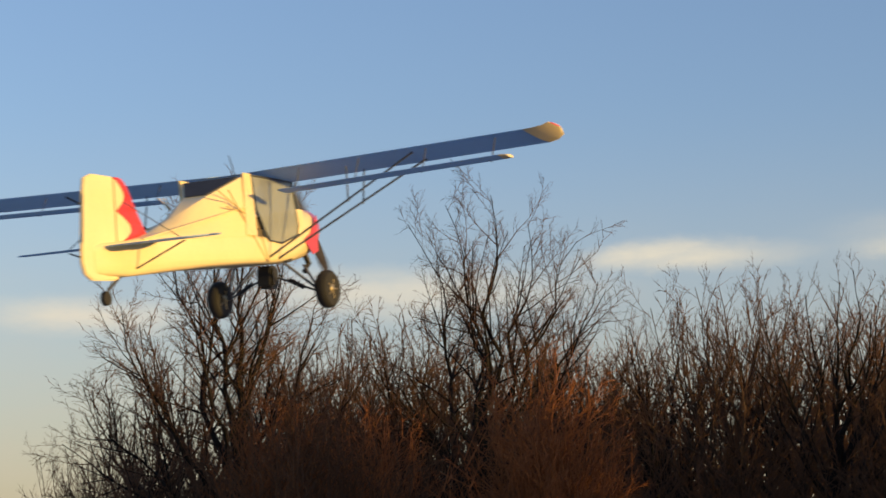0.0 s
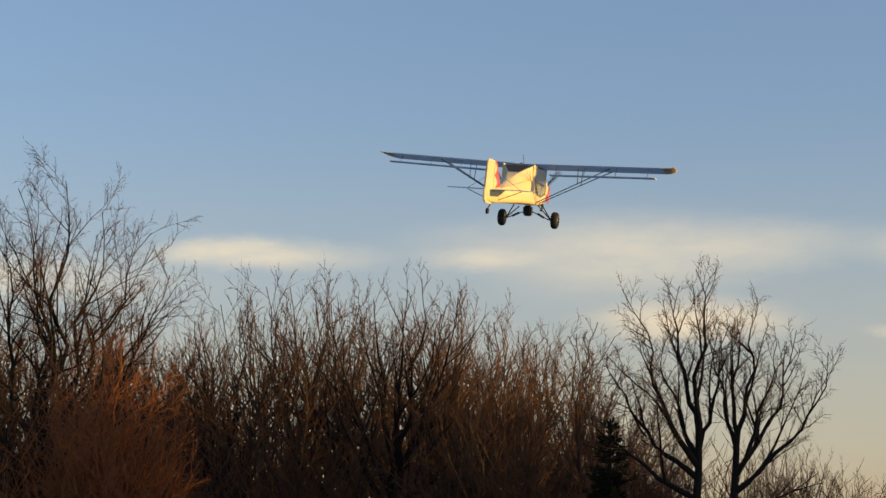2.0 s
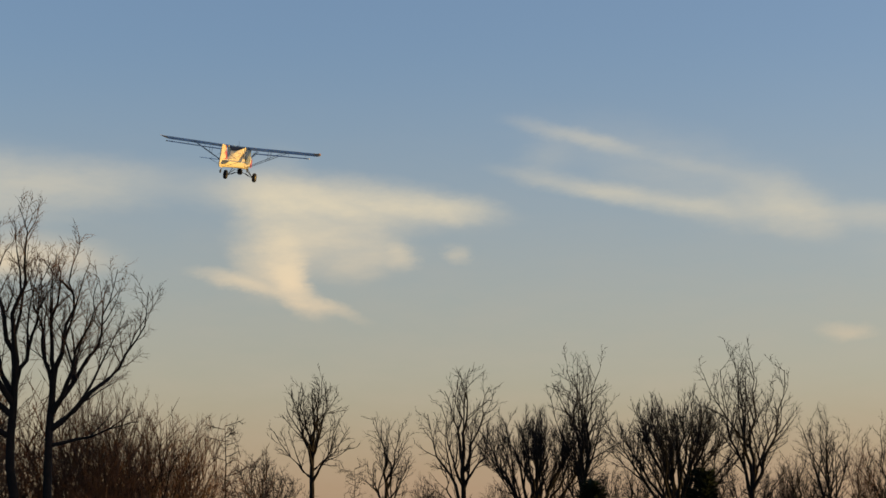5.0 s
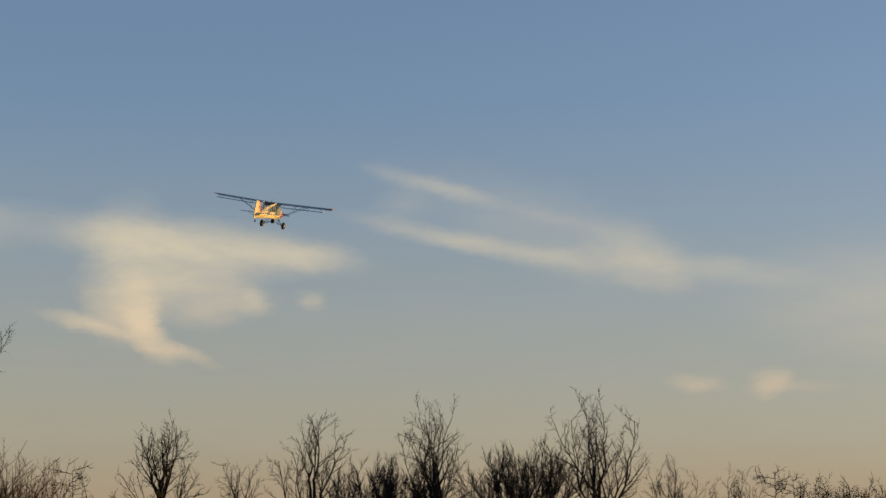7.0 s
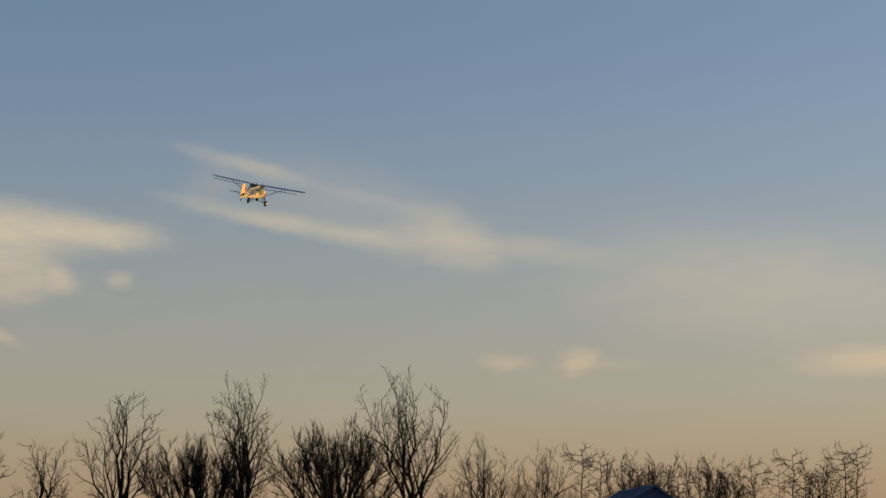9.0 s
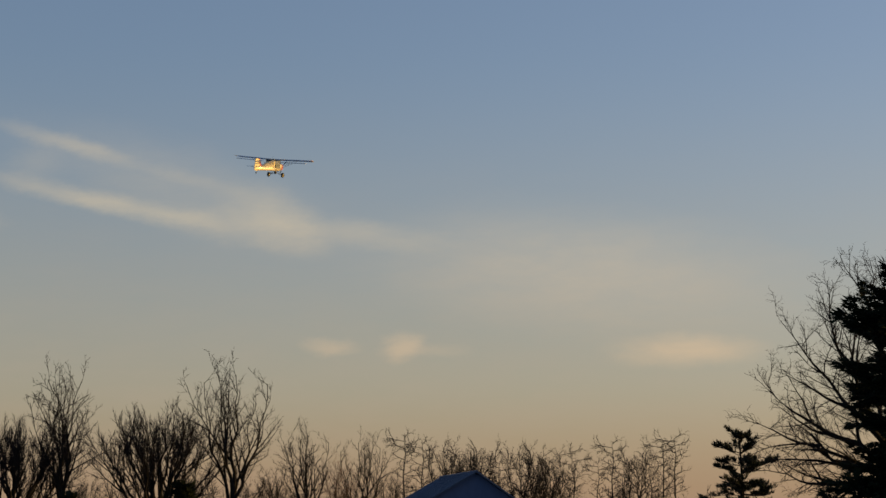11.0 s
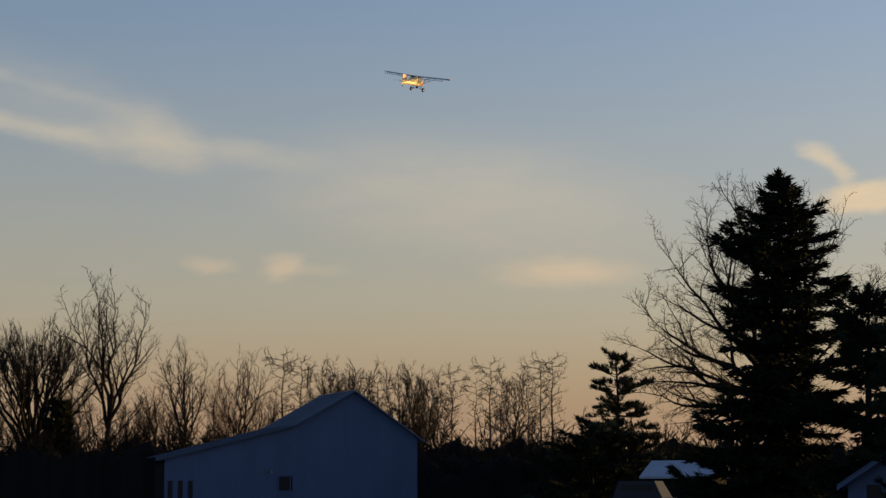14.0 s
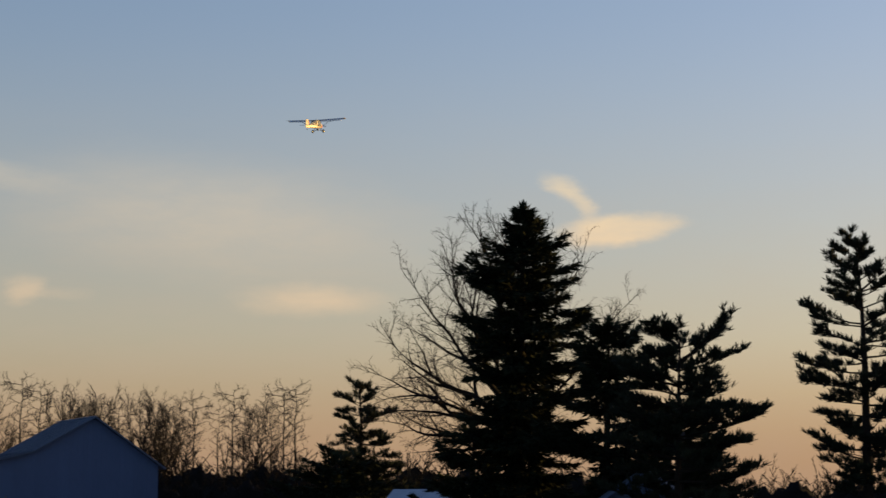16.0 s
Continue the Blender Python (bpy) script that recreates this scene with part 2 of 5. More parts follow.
# One dark blue for boards, trim and barge boards.
BLUE_BOARD = material("dark_blue_siding", (0.058, 0.1, 0.2), (0.047, 0.082, 0.165), 0.7, scale=0.6, fine=9, bump=0.1, vary=0.025, stretch=(1, 1, 0.3))
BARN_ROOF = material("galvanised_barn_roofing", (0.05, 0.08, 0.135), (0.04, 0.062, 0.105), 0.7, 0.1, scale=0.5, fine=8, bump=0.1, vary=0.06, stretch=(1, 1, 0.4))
DARK_WOOD = material("dark_weathered_wood", (0.012, 0.011, 0.0105), (0.008, 0.0075, 0.007), 0.9, scale=1, fine=14, bump=0.4, vary=0.15, stretch=(1, 1, 0.2), shine=0.12)
WINDOW_DARK = material("dark_window_glass", (0.02, 0.022, 0.026), (0.014, 0.015, 0.018), 0.35, scale=2, fine=20, shine=0.15)
SHINGLE = material("pale_shed_roofing", (0.3, 0.36, 0.45), (0.24, 0.29, 0.37), 0.6, scale=0.7, fine=12, bump=0.2)
CAR_PAINT = material("dark_blue_car_paint", (0.016, 0.02, 0.034), (0.013, 0.017, 0.028), 0.6, 0.0, scale=2, fine=40, shine=0.25)


class Shape:
    """Collects vertices and faces for one mesh."""

    def __init__(self):
        self.v, self.f = [], []

    def tube(self, pts, radii, sides):
        n0 = len(self.v)
        for i, p in enumerate(pts):
            a = pts[max(i - 1, 0)]
            b = pts[min(i + 1, len(pts) - 1)]
            d = b - a
            u = d.orthogonal().normalized()
            w = d.normalized().cross(u)
            for k in range(sides):
                t = 2 * math.pi * k / sides
                q = p + (u * math.cos(t) + w * math.sin(t)) * radii[i]
                self.v.append((q.x, q.y, q.z))
        for i in range(len(pts) - 1):
            for k in range(sides):
                a, b = n0 + i * sides + k, n0 + i * sides + (k + 1) % sides
                self.f.append((a, b, b + sides, a + sides))

    def spike(self, p, q, r):
        """A short straight twig that runs out to a point."""
        d = q - p
        u = d.orthogonal().normalized() * r
        w = d.normalized().cross(u)
        n0 = len(self.v)
        for o in (u, w * 0.87 - u * 0.5, w * -0.87 - u * 0.5):
            self.v.append(tuple(p + o))
        self.v.append(tuple(q))
        self.f += [(n0, n0 + 1, n0 + 3), (n0 + 1, n0 + 2, n0 + 3), (n0 + 2, n0, n0 + 3)]

    def blade(self, p, d, width, side):
        """A thin pointed needle spray."""
        n0 = len(self.v)
        s = side.normalized() * width
        mid, tip = p + d * 0.45, p + d
        for q in (p, mid + s, tip, mid - s):
            self.v.append((q.x, q.y, q.z))
        self.f.append((n0, n0 + 1, n0 + 2, n0 + 3))

    def mesh(self, name, mat, smooth=True):
        me = bpy.data.meshes.new(name)
        me.from_pydata(self.v, [], self.f)
        me.materials.append(mat)
        if smooth:
            me.polygons.foreach_set("use_smooth", [True] * len(me.polygons))
        me.update()
        return me


def rand_turn(rng, d, low, high):
    """d turned off its own line by low to high degrees, to a random side."""
    u = d.orthogonal().normalized()
    w = d.cross(u)
    t, a = rng.uniform(0, 2 * math.pi), radians(rng.uniform(low, high))
    return (d * math.cos(a) + (u * math.cos(t) + w * math.sin(t)) * math.sin(a)).normalized()


def path(rng, p, d, length, segs, wander, lift):
    """A crooked line of segs pieces; lift bends it up (or down) as it goes."""
    pts = [p.copy()]
    for _ in range(segs):
        d = (d + Vector((rng.gauss(0, wander), rng.gauss(0, wander), rng.gauss(0, wander) + lift))).normalized()
        p = p + d * (length / segs)
        pts.append(p)
    return pts


def along(pts, t):
    x = min(t, 0.999) * (len(pts) - 1)
    i = int(x)
    return pts[i].lerp(pts[i + 1], x - i), (pts[i + 1] - pts[i]).normalized()


def curve(rng, start, end, bow, n, crook):
    """A crooked limb from start to end; a positive bow runs outward first and then up."""
    d = end - start
    mid = start + Vector((d.x * (0.5 + bow), d.y * (0.5 + bow), d.z * (0.5 - bow)))
    size, seed = d.length, rng.uniform(0, 99)
    pts = []
    for i in range(n + 1):
        t = i / n
        p = start * (1 - t) ** 2 + mid * (2 * t * (1 - t)) + end * (t * t)
        k = crook * size * min(1.0, 4 * t)
        q = Vector((t * 4.5, seed, 0))
        pts.append(p + Vector((noise.noise(q), noise.noise(q + Vector((0, 7, 0))), 0.5 * noise.noise(q + Vector((0, 13, 0))))) * k)
    return pts


def fan(seed, count, low, high, spread, top, round_off=0.35, bow=0.12, inner=0.3):
    """Limbs that fan out of a trunk on all sides: rows (leaves the trunk at, x, y, z of the tip, bow) in heights of the tree."""
    rng = random.Random(seed)
    rows = []
    for k in range(count):
        a = k * 2.39996 + rng.uniform(-0.4, 0.4)
        out = spread * (inner + (1 - inner) * ((k + 0.5) / count) ** 0.6) * rng.uniform(0.85, 1.1)
        z = top - (out / spread) ** 2 * round_off * rng.uniform(0.6, 1.3)
        rows.append((high + (low - high) * (k + rng.random()) / count, out * math.cos(a), out * math.sin(a), z, bow))
    return rows


def grown_tree(name, seed, height, limbs, girth=0.017, lean=0.0, gap=(0.5, 0.22, 0.17), length=(0.42, 0.48, 0.55), fine=0.013, lift=0.09,
               wander=0.1, crook=0.065, angle=(26, 58), bark=None, twig=None, bare=0.18, limb_girth=0.62, least=0.35, forks=2, taper=0.44, wobble=0.05):
    """A leafless tree: a trunk, the limbs given, which fork, and three orders of side branches that bend towards the light."""
    rng = random.Random(seed)
    wood, crown = Shape(), Shape()
    top = max(r[0] for r in limbs) * height
    trunk = [Vector((lean * height * (i / 8) ** 1.4 + wobble * rng.gauss(0, 1) * (i > 0), wobble * rng.gauss(0, 1) * (i > 0), -0.3 + (top + 0.3) * i / 8)) for i in range(9)]
    thick = girth * height
    wood.tube(trunk, [thick * (1.35 if i == 0 else 1 - taper * i / 8) for i in range(9)], 8)

    def sprout(pts, radii, size, level, start):
        n = max(2, int(size * (1 - start) / gap[level] + 0.5))
        for k in range(n):
            t = start + (1 - start) * ((k + rng.random()) / n) ** 0.8
            p, d = along(pts, t)
            ln = max(length[level] * size * (1.05 - 0.62 * t) * rng.uniform(0.6, 1.25), least * (1.2, 0.9, 0.6)[level])
            way = rand_turn(rng, d, *angle)
            if level == 2:
                crown.spike(p, p + (way + Vector((0, 0, lift))).normalized() * ln, fine * 0.7)
                continue
            if level == 1:
                side = [p, p + (way + Vector((0, 0, lift * 2))).normalized() * ln]
                crown.spike(side[0], side[1], fine)
                sprout(side, [fine, fine], ln, 2, 0.15)
                continue
            rp = radii[min(int(t * (len(pts) - 1)), len(radii) - 1)]
            r = max(min(rp * 0.75, fine * 1.1 + 0.0105 * ln), fine)
            side = path(rng, p, way, ln, 4, wander, lift)
            rs = [max(r * (1 - 0.2 * i), fine * 0.5) for i in range(5)]
            (wood if r > 0.03 else crown).tube(side, rs, 3)
            sprout(side, rs, ln, 1, 0.12)

    for z0, x, y, z, bow in limbs:
        p, _ = along(trunk, (z0 * height + 0.3) / (top + 0.3))
        end = Vector((x, y, z)) * height
        size = (end - p).length
        r = thick * limb_girth * min(1.0, (size / (0.5 * height)) ** 0.8)
        pts = curve(rng, p, end, bow, 11, crook)
        rs = [max(r * (1 - i / 11.5) ** 1.15, fine * 1.2) for i in range(12)]
        wood.tube(pts, rs, 6)
        sprout(pts, rs, size, 0, bare)
        for k in range(forks):
            t = 0.2 + 0.5 * (k + rng.random()) / forks
            q, d = along(pts, t)
            ln = size * (1 - t) * rng.uniform(0.7, 1.0)
            arm = path(rng, q, (rand_turn(rng, d, 18, 40) + Vector((0, 0, 0.12))).normalized(), ln, 7, wander * 0.7, lift * 0.5)
            rr = rs[int(t * 11)] * 0.72
            ra = [max(rr * (1 - i / 7.4) ** 1.1, fine * 1.1) for i in range(8)]
            wood.tube(arm, ra, 5)
            sprout(arm, ra, ln, 0, 0.12)
    tree = new(name)
    for nm, sh, mat in (("trunk", wood, bark or BARK_GREY), ("crown", crown, twig or TWIG_BROWN)):
        new(nm, sh.mesh(nm, mat)).parent = tree
    return tree


def conifer(name, seed, height, spread, dense, mat, tuft=0.34, droop=-0.25, first=0.06, gap=0.0, ragged=0.25, tip=0.9, lift=0.05, each=(5, 7), rate=2.6, top=0.22, shoulder=1.0):
    """An evergreen: a straight trunk and whorls of boughs set with needle sprays. gap opens the layers, as on an old pine."""
    rng = random.Random(seed)
    wood, green = Shape(), Shape()
    pts = path(rng, Vector((0, 0, -0.3)), Vector((0, 0, 1)), height + 0.2, 12, 0.012, 0.05)
    wood.tube(pts, [0.024 * height * (1 - 0.95 * i / 12) + 0.02 for i in range(13)], 7)
    whorls = int(height * rate)
    for w in range(whorls):
        t = first + (1 - first) * (w + rng.random() * 0.7) / whorls
        p, _ = along(pts, t)
        full = spread * min(1.0, (1 - t) / shoulder) ** tip + top
        for b in range(rng.randint(*each)):
            a = rng.uniform(0, 2 * math.pi)
            ln = full * rng.uniform(1 - ragged * 1.6, 1 + ragged)
            if gap and rng.random() < gap:
                ln *= 0.4
            rise = droop + rng.uniform(-0.3, 0.25) + (0.5 * t * t if not gap else 0.25 * t)
            d = Vector((math.cos(a), math.sin(a), rise)).normalized()
            bough = path(rng, p, d, ln, 5, 0.06, lift)
            r = 0.012 + 0.012 * ln
            wood.tube(bough, [r * (1 - 0.16 * i) for i in range(6)], 3)
            side = Vector((-math.sin(a), math.cos(a), 0))
            for s in range(int(dense * ln) + 4):
                u = rng.uniform(0.12 if not gap else 0.25, 1.02)
                q, dd = along(bough, u)
                swing = rng.uniform(-1, 1)
                wide = (0.2 if not gap else 0.3) * ln * (1.05 - u) + 0.14
                q = q + side * swing * wide + Vector((0, 0, rng.uniform(-0.1, 0.1)))
                out = (dd + side * swing * 0.9 + Vector((0, 0, rng.uniform(-0.5, 0.1) if not gap else rng.uniform(-0.1, 0.45)))).normalized()
                for _ in range(2):
                    green.blade(q, rand_turn(rng, out, 5, 32) * tuft * rng.uniform(0.7, 1.3), tuft * 0.13, side + Vector((0, 0, rng.uniform(-1, 1))))
    for _ in range(40):
        p, _ = along(pts, rng.uniform(0.95, 1.0))
        green.blade(p, rand_turn(rng, Vector((0, 0, 1)), 3, 35) * tuft, tuft * 0.13, Vector((1, 0, 0)))
    tree = new(name)
    for nm, sh, m in (("trunk", wood, DARK_BARK_BACKLIT), ("crown", green, mat)):
        new(nm, sh.mesh(nm, m, nm == "trunk")).parent = tree
    return tree


def pine(name, seed, height, profile, mat, whorl=0.75, each=(4, 6), tuft=0.36, rise=0.08, plump=1.15):
    """An old pine: a bare-looking trunk with tiers of boughs, each ending in flat plates of upswept tufts.
    profile: how far the boughs reach, as (share of the height, metres)."""
    rng = random.Random(seed)
    wood, green = Shape(), Shape()
    pts = path(rng, Vector((0, 0, -0.3)), Vector((0, 0, 1)), height + 0.2, 14, 0.02, 0.06)
    wood.tube(pts, [0.02 * height * (1 - 0.93 * i / 14) + 0.02 for i in range(15)], 8)

    def reach(t):
        for (a, u), (b, w) in zip(profile, profile[1:]):
            if t <= b:
                return u + (w - u) * (t - a) / (b - a)
        return profile[-1][1]

    z = profile[0][0] * height
    turn = rng.uniform(0, 6.28)
    while z < height * 0.99:
        t = z / height
        for b in range(rng.randint(*each)):
            turn += 2.39996 + rng.uniform(-0.5, 0.5)
            ln = reach(t) * rng.uniform(0.45, 1.2)
            if rng.random() < 0.15:
                ln *= 0.5
            p, _ = along(pts, min(0.995, t + rng.uniform(-0.01, 0.01)))
            d = Vector((math.cos(turn), math.sin(turn), rise + 0.5 * max(0.0, t - 0.7) / 0.3 + rng.uniform(-0.12, 0.1))).normalized()
            bough = path(rng, p, d, ln, 5, 0.07, 0.03)
            wood.tube(bough, [(0.02 + 0.013 * ln) * (1 - 0.17 * i) for i in range(6)], 4)
            side = Vector((-math.sin(turn), math.cos(turn), 0))
            subs = [(bough, 0.25)]
            for k in range(int(ln * 2.2) + 2):
                u = rng.uniform(0.22, 0.95)
                q, dd = along(bough, u)
                way = (dd + side * rng.choice((-1, 1)) * rng.uniform(0.4, 1.1) + Vector((0, 0, rng.uniform(-0.05, 0.2)))).normalized()
                sub = path(rng, q, way, 0.35 + 0.42 * ln * (1.15 - u), 2, 0.08, 0.05)
                wood.tube(sub, [0.014, 0.01, 0.006], 3)
                subs.append((sub, 0.1))
            for line, first in subs:
                size = sum((b2 - a2).length for a2, b2 in zip(line, line[1:])) * (1 - first)
                for k in range(int(size / 0.11 * plump) + 2):
                    q, dd = along(line, first + (1 - first) * rng.random())
                    up = (dd * 0.7 + Vector((0, 0, 0.55)) + side * rng.uniform(-0.5, 0.5)).normalized()
                    for _ in range(4):
                        green.blade(q, rand_turn(rng, up, 5, 50) * tuft * rng.uniform(0.7, 1.2), tuft * 0.1, Vector((rng.uniform(-1, 1), rng.uniform(-1, 1), 0.2)))
        z += whorl * rng.uniform(0.7, 1.3)
    tree = new(name)
    for nm, sh, m in (("trunk", wood, DARK_BARK_BACKLIT), ("crown", green, mat)):
        new(nm, sh.mesh(nm, m, nm == "trunk")).parent = tree
    return tree


def brush(name, seed, width, depth, height, stems, mat, spread=14, fine=0.014, sprays=7, core=0.0):
    """A thicket of thin upright shoots, each with side sprays."""
    rng = random.Random(seed)
    sh = Shape()
    for _ in range(stems):
        x = rng.uniform(-0.5, 0.5)
        h = height * rng.uniform(0.55, 1.0) * (1 - 0.35 * abs(2 * x) ** 3)
        p = Vector((x * width, rng.uniform(-0.5, 0.5) * depth, -0.2))
        d = rand_turn(rng, Vector((0, 0, 1)), 0, spread)
        pts = path(rng, p, d, h, 5, 0.08, 0.04)
        sh.tube(pts, [0.035 * (1 - 0.17 * i) for i in range(6)], 3)
        for k in range(sprays):
            q, dd = along(pts, 0.2 + 0.8 * (k + rng.random()) / sprays)
            side = path(rng, q, rand_turn(rng, dd, 20, 55), h * rng.uniform(0.1, 0.26), 2, 0.1, 0.06)
            sh.tube(side[::2], [fine * 1.3, fine * 0.5], 3)
            for _ in range(2):
                q2, d2 = along(side, rng.uniform(0.2, 1))
                sh.tube([q2, q2 + rand_turn(rng, d2, 15, 50) * h * rng.uniform(0.04, 0.1)], [fine, fine * 0.5], 3)
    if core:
        # a lumpy solid bank that stands in for the unlit heart of the hedge
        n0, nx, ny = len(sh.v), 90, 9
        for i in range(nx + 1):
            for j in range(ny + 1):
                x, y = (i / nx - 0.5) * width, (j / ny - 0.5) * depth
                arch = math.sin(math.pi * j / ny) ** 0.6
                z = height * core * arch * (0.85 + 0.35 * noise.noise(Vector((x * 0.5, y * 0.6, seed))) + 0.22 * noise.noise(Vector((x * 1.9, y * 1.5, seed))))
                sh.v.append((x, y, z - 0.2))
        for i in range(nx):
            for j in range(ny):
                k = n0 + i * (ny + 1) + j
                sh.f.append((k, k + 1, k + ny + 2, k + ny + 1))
    return new(name, sh.mesh(name, mat))


def spot(turn, away, spin=0.0, size=1.0):
    """A pose on the ground, turn degrees from +Y and away metres off, whose x runs across the line of sight."""
    h = heading(turn)
    return pose(h.x * away, h.y * away, 0, 0, 0, spin - turn) @ Matrix.Scale(size, 4)


def put(ob, turn, away, spin=0.0):
    ob.matrix_basis = spot(turn, away, spin)
    return ob


def again(ob, turn, away, spin=0.0, size=1.0):
    m = spot(turn, away, spin)
    c = copy_thing(ob, m)
    c.scale = (size, size, size)
    return c


def make_ground():
    sh = Shape()
    n, rings = 72, [0, 12, 40, 90, 160, 260, 420, 800, 1600, 3200, 4600]
    sh.v.append((0, 0, 0))
    for r in rings[1:]:
        for k in range(n):
            a = 2 * math.pi * k / n
            x, y = r * math.sin(a), r * math.cos(a)
            sh.v.append((x, y, 0.25 * noise.noise(Vector((x * 0.02, y * 0.02, 0))) - 0.02 if r < 1000 else 0.0))
    for k in range(n):
        sh.f.append((0, 1 + (k + 1) % n, 1 + k))
    for i in range(len(rings) - 2):
        for k in range(n):
            a, b = 1 + i * n + k, 1 + i * n + (k + 1) % n
            sh.f.append((a, b, b + n, a + n))
    tagged(new("ground", sh.mesh("ground", GRASS)), "flat winter grass field, paled to bounce light upward", "ground", kind="structure")


make_ground()


FLIGHT = [  # seconds, place, heading, pitch, bank
    (0.0, -2.79, 28.64, 7.79, 23.4, 6.1, -0.8),
    (0.5, 2.05, 37.24, 9.85, 26.9, 5.4, -1.1),
    (1.0, 6.49, 45.27, 11.79, 27.8, 5.7, -1.3),
    (1.5, 11.12, 53.76, 13.79, 28.9, 5.3, 1.0),
    (2.0, 15.70, 62.00, 15.62, 30.1, 5.1, 6.6),
    (2.5, 20.29, 69.70, 17.24, 31.2, 4.1, 10.4),
    (3.0, 25.77, 77.90, 18.97, 32.7, 3.4, 11.8),
    (3.5, 31.72, 86.03, 20.56, 34.5, 3.9, 11.2),
    (4.0, 37.77, 93.27, 22.12, 35.8, 4.1, 9.0),
    (4.2, 40.14, 96.23, 22.76, 36.0, 4.2, 9.0),
    (6.3, 68.40, 127.22, 29.53, 44.7, 4.6, 8.1),
    (6.5, 71.17, 129.91, 30.28, 44.9, 4.5, 9.1),
    (7.0, 78.29, 136.29, 32.01, 46.9, 4.5, 10.0),
    (7.5, 85.91, 142.66, 33.83, 48.6, 4.7, 10.6),
    (8.0, 93.76, 148.89, 35.60, 50.9, 4.1, 12.2),
    (8.5, 102.15, 154.45, 37.31, 52.4, 4.8, 10.7),
    (9.0, 110.75, 159.61, 39.05, 54.2, 5.1, 13.6),
    (9.5, 119.45, 164.29, 40.79, 56.5, 4.6, 11.7),
    (10.0, 128.28, 167.84, 42.55, 59.4, 4.4, 7.8),
    (10.2, 131.73, 168.92, 43.29, 62.1, 5.2, 7.5),
    (12.3, 163.15, 173.02, 49.24, 70.2, 3.2, 10.2),
    (12.5, 166.60, 173.60, 49.95, 69.0, 3.2, 8.8),
    (13.0, 175.67, 175.38, 51.14, 72.6, 3.5, 5.5),
    (13.5, 185.19, 177.83, 52.66, 73.2, 2.1, 7.0),
    (14.0, 195.85, 180.55, 54.43, 72.0, 1.9, 11.6),
    (14.5, 207.56, 183.76, 55.90, 70.9, 1.6, 9.4),
    (15.0, 219.87, 187.69, 57.47, 71.3, 1.8, 6.2),
    (15.5, 233.03, 191.52, 59.22, 71.6, 2.8, 2.5),
    (16.0, 246.11, 195.57, 61.29, 73.8, 3.4, 0.7),
]


def part(name, bm, mat, parent, label="", smooth=True):
    """Links a bmesh as one mesh object under a thing or a part."""
    me = bpy.data.meshes.new(name)
    bmesh.ops.recalc_face_normals(bm, faces=bm.faces)
    bm.to_mesh(me)
    bm.free()
    for m in (mat if isinstance(mat, (list, tuple)) else [mat]):
        me.materials.append(m)
    if smooth:
        me.polygons.foreach_set("use_smooth", [True] * len(me.polygons))
        me.set_sharp_from_angle(angle=radians(38))
    ob = new(name, me)
    ob.parent = parent
    return tagged(ob, label)


def loft(sections, caps=True):
    """A skin over closed sections with equal numbers of points."""
    bm = bmesh.new()
    rows = [[bm.verts.new(p) for p in s] for s in sections]
    n = len(rows[0])
    for a, b in zip(rows, rows[1:]):
        for k in range(n):
            bm.faces.new((a[k], a[(k + 1) % n], b[(k + 1) % n], b[k]))
    if caps:
        bm.faces.new(rows[0][::-1])
        bm.faces.new(rows[-1])
    return bm


def rod(points, radius, sides=8, flat=1.0):
    """A bent tube through the points."""
    sh = Shape()
    pts = [Vector(p) for p in points]
    sh.tube(pts, [radius] * len(pts), sides)
    bm = bmesh.new()
    vs = [bm.verts.new(v) for v in sh.v]
    for f in sh.f:
        bm.faces.new([vs[i] for i in f])
    bm.faces.new(vs[:sides][::-1])
    bm.faces.new(vs[-sides:])
    return bm


def box(x0, x1, y0, y1, z0, z1, bevel=0.01):
    bm = bmesh.new()
    bmesh.ops.create_cube(bm, size=1)
    for v in bm.verts:
        v.co = Vector(((x0 + x1) / 2 + v.co.x * (x1 - x0), (y0 + y1) / 2 + v.co.y * (y1 - y0), (z0 + z1) / 2 + v.co.z * (z1 - z0)))
    if bevel:
        bmesh.ops.bevel(bm, geom=bm.edges[:], offset=bevel, segments=2, affect="EDGES")
    return bm


def plate(outline, thick, axis="y", at=0.0, bevel=0.0):
    """A flat sheet of that outline: (x, z) points for axis y, (x, y) for axis z."""
    bm = bmesh.new()

    def spot3(a, b, off):
        return (a, at + off, b) if axis == "y" else (a, b, at + off)
    lo = [bm.verts.new(spot3(a, b, -thick / 2)) for a, b in outline]
    hi = [bm.verts.new(spot3(a, b, thick / 2)) for a, b in outline]
    n = len(lo)
    bm.faces.new(lo)
    bm.faces.new(hi[::-1])
    for k in range(n):
        bm.faces.new((lo[k], hi[k], hi[(k + 1) % n], lo[(k + 1) % n]))
    if bevel:
        bmesh.ops.bevel(bm, geom=bm.edges[:], offset=bevel, segments=2, affect="EDGES")
    return bm


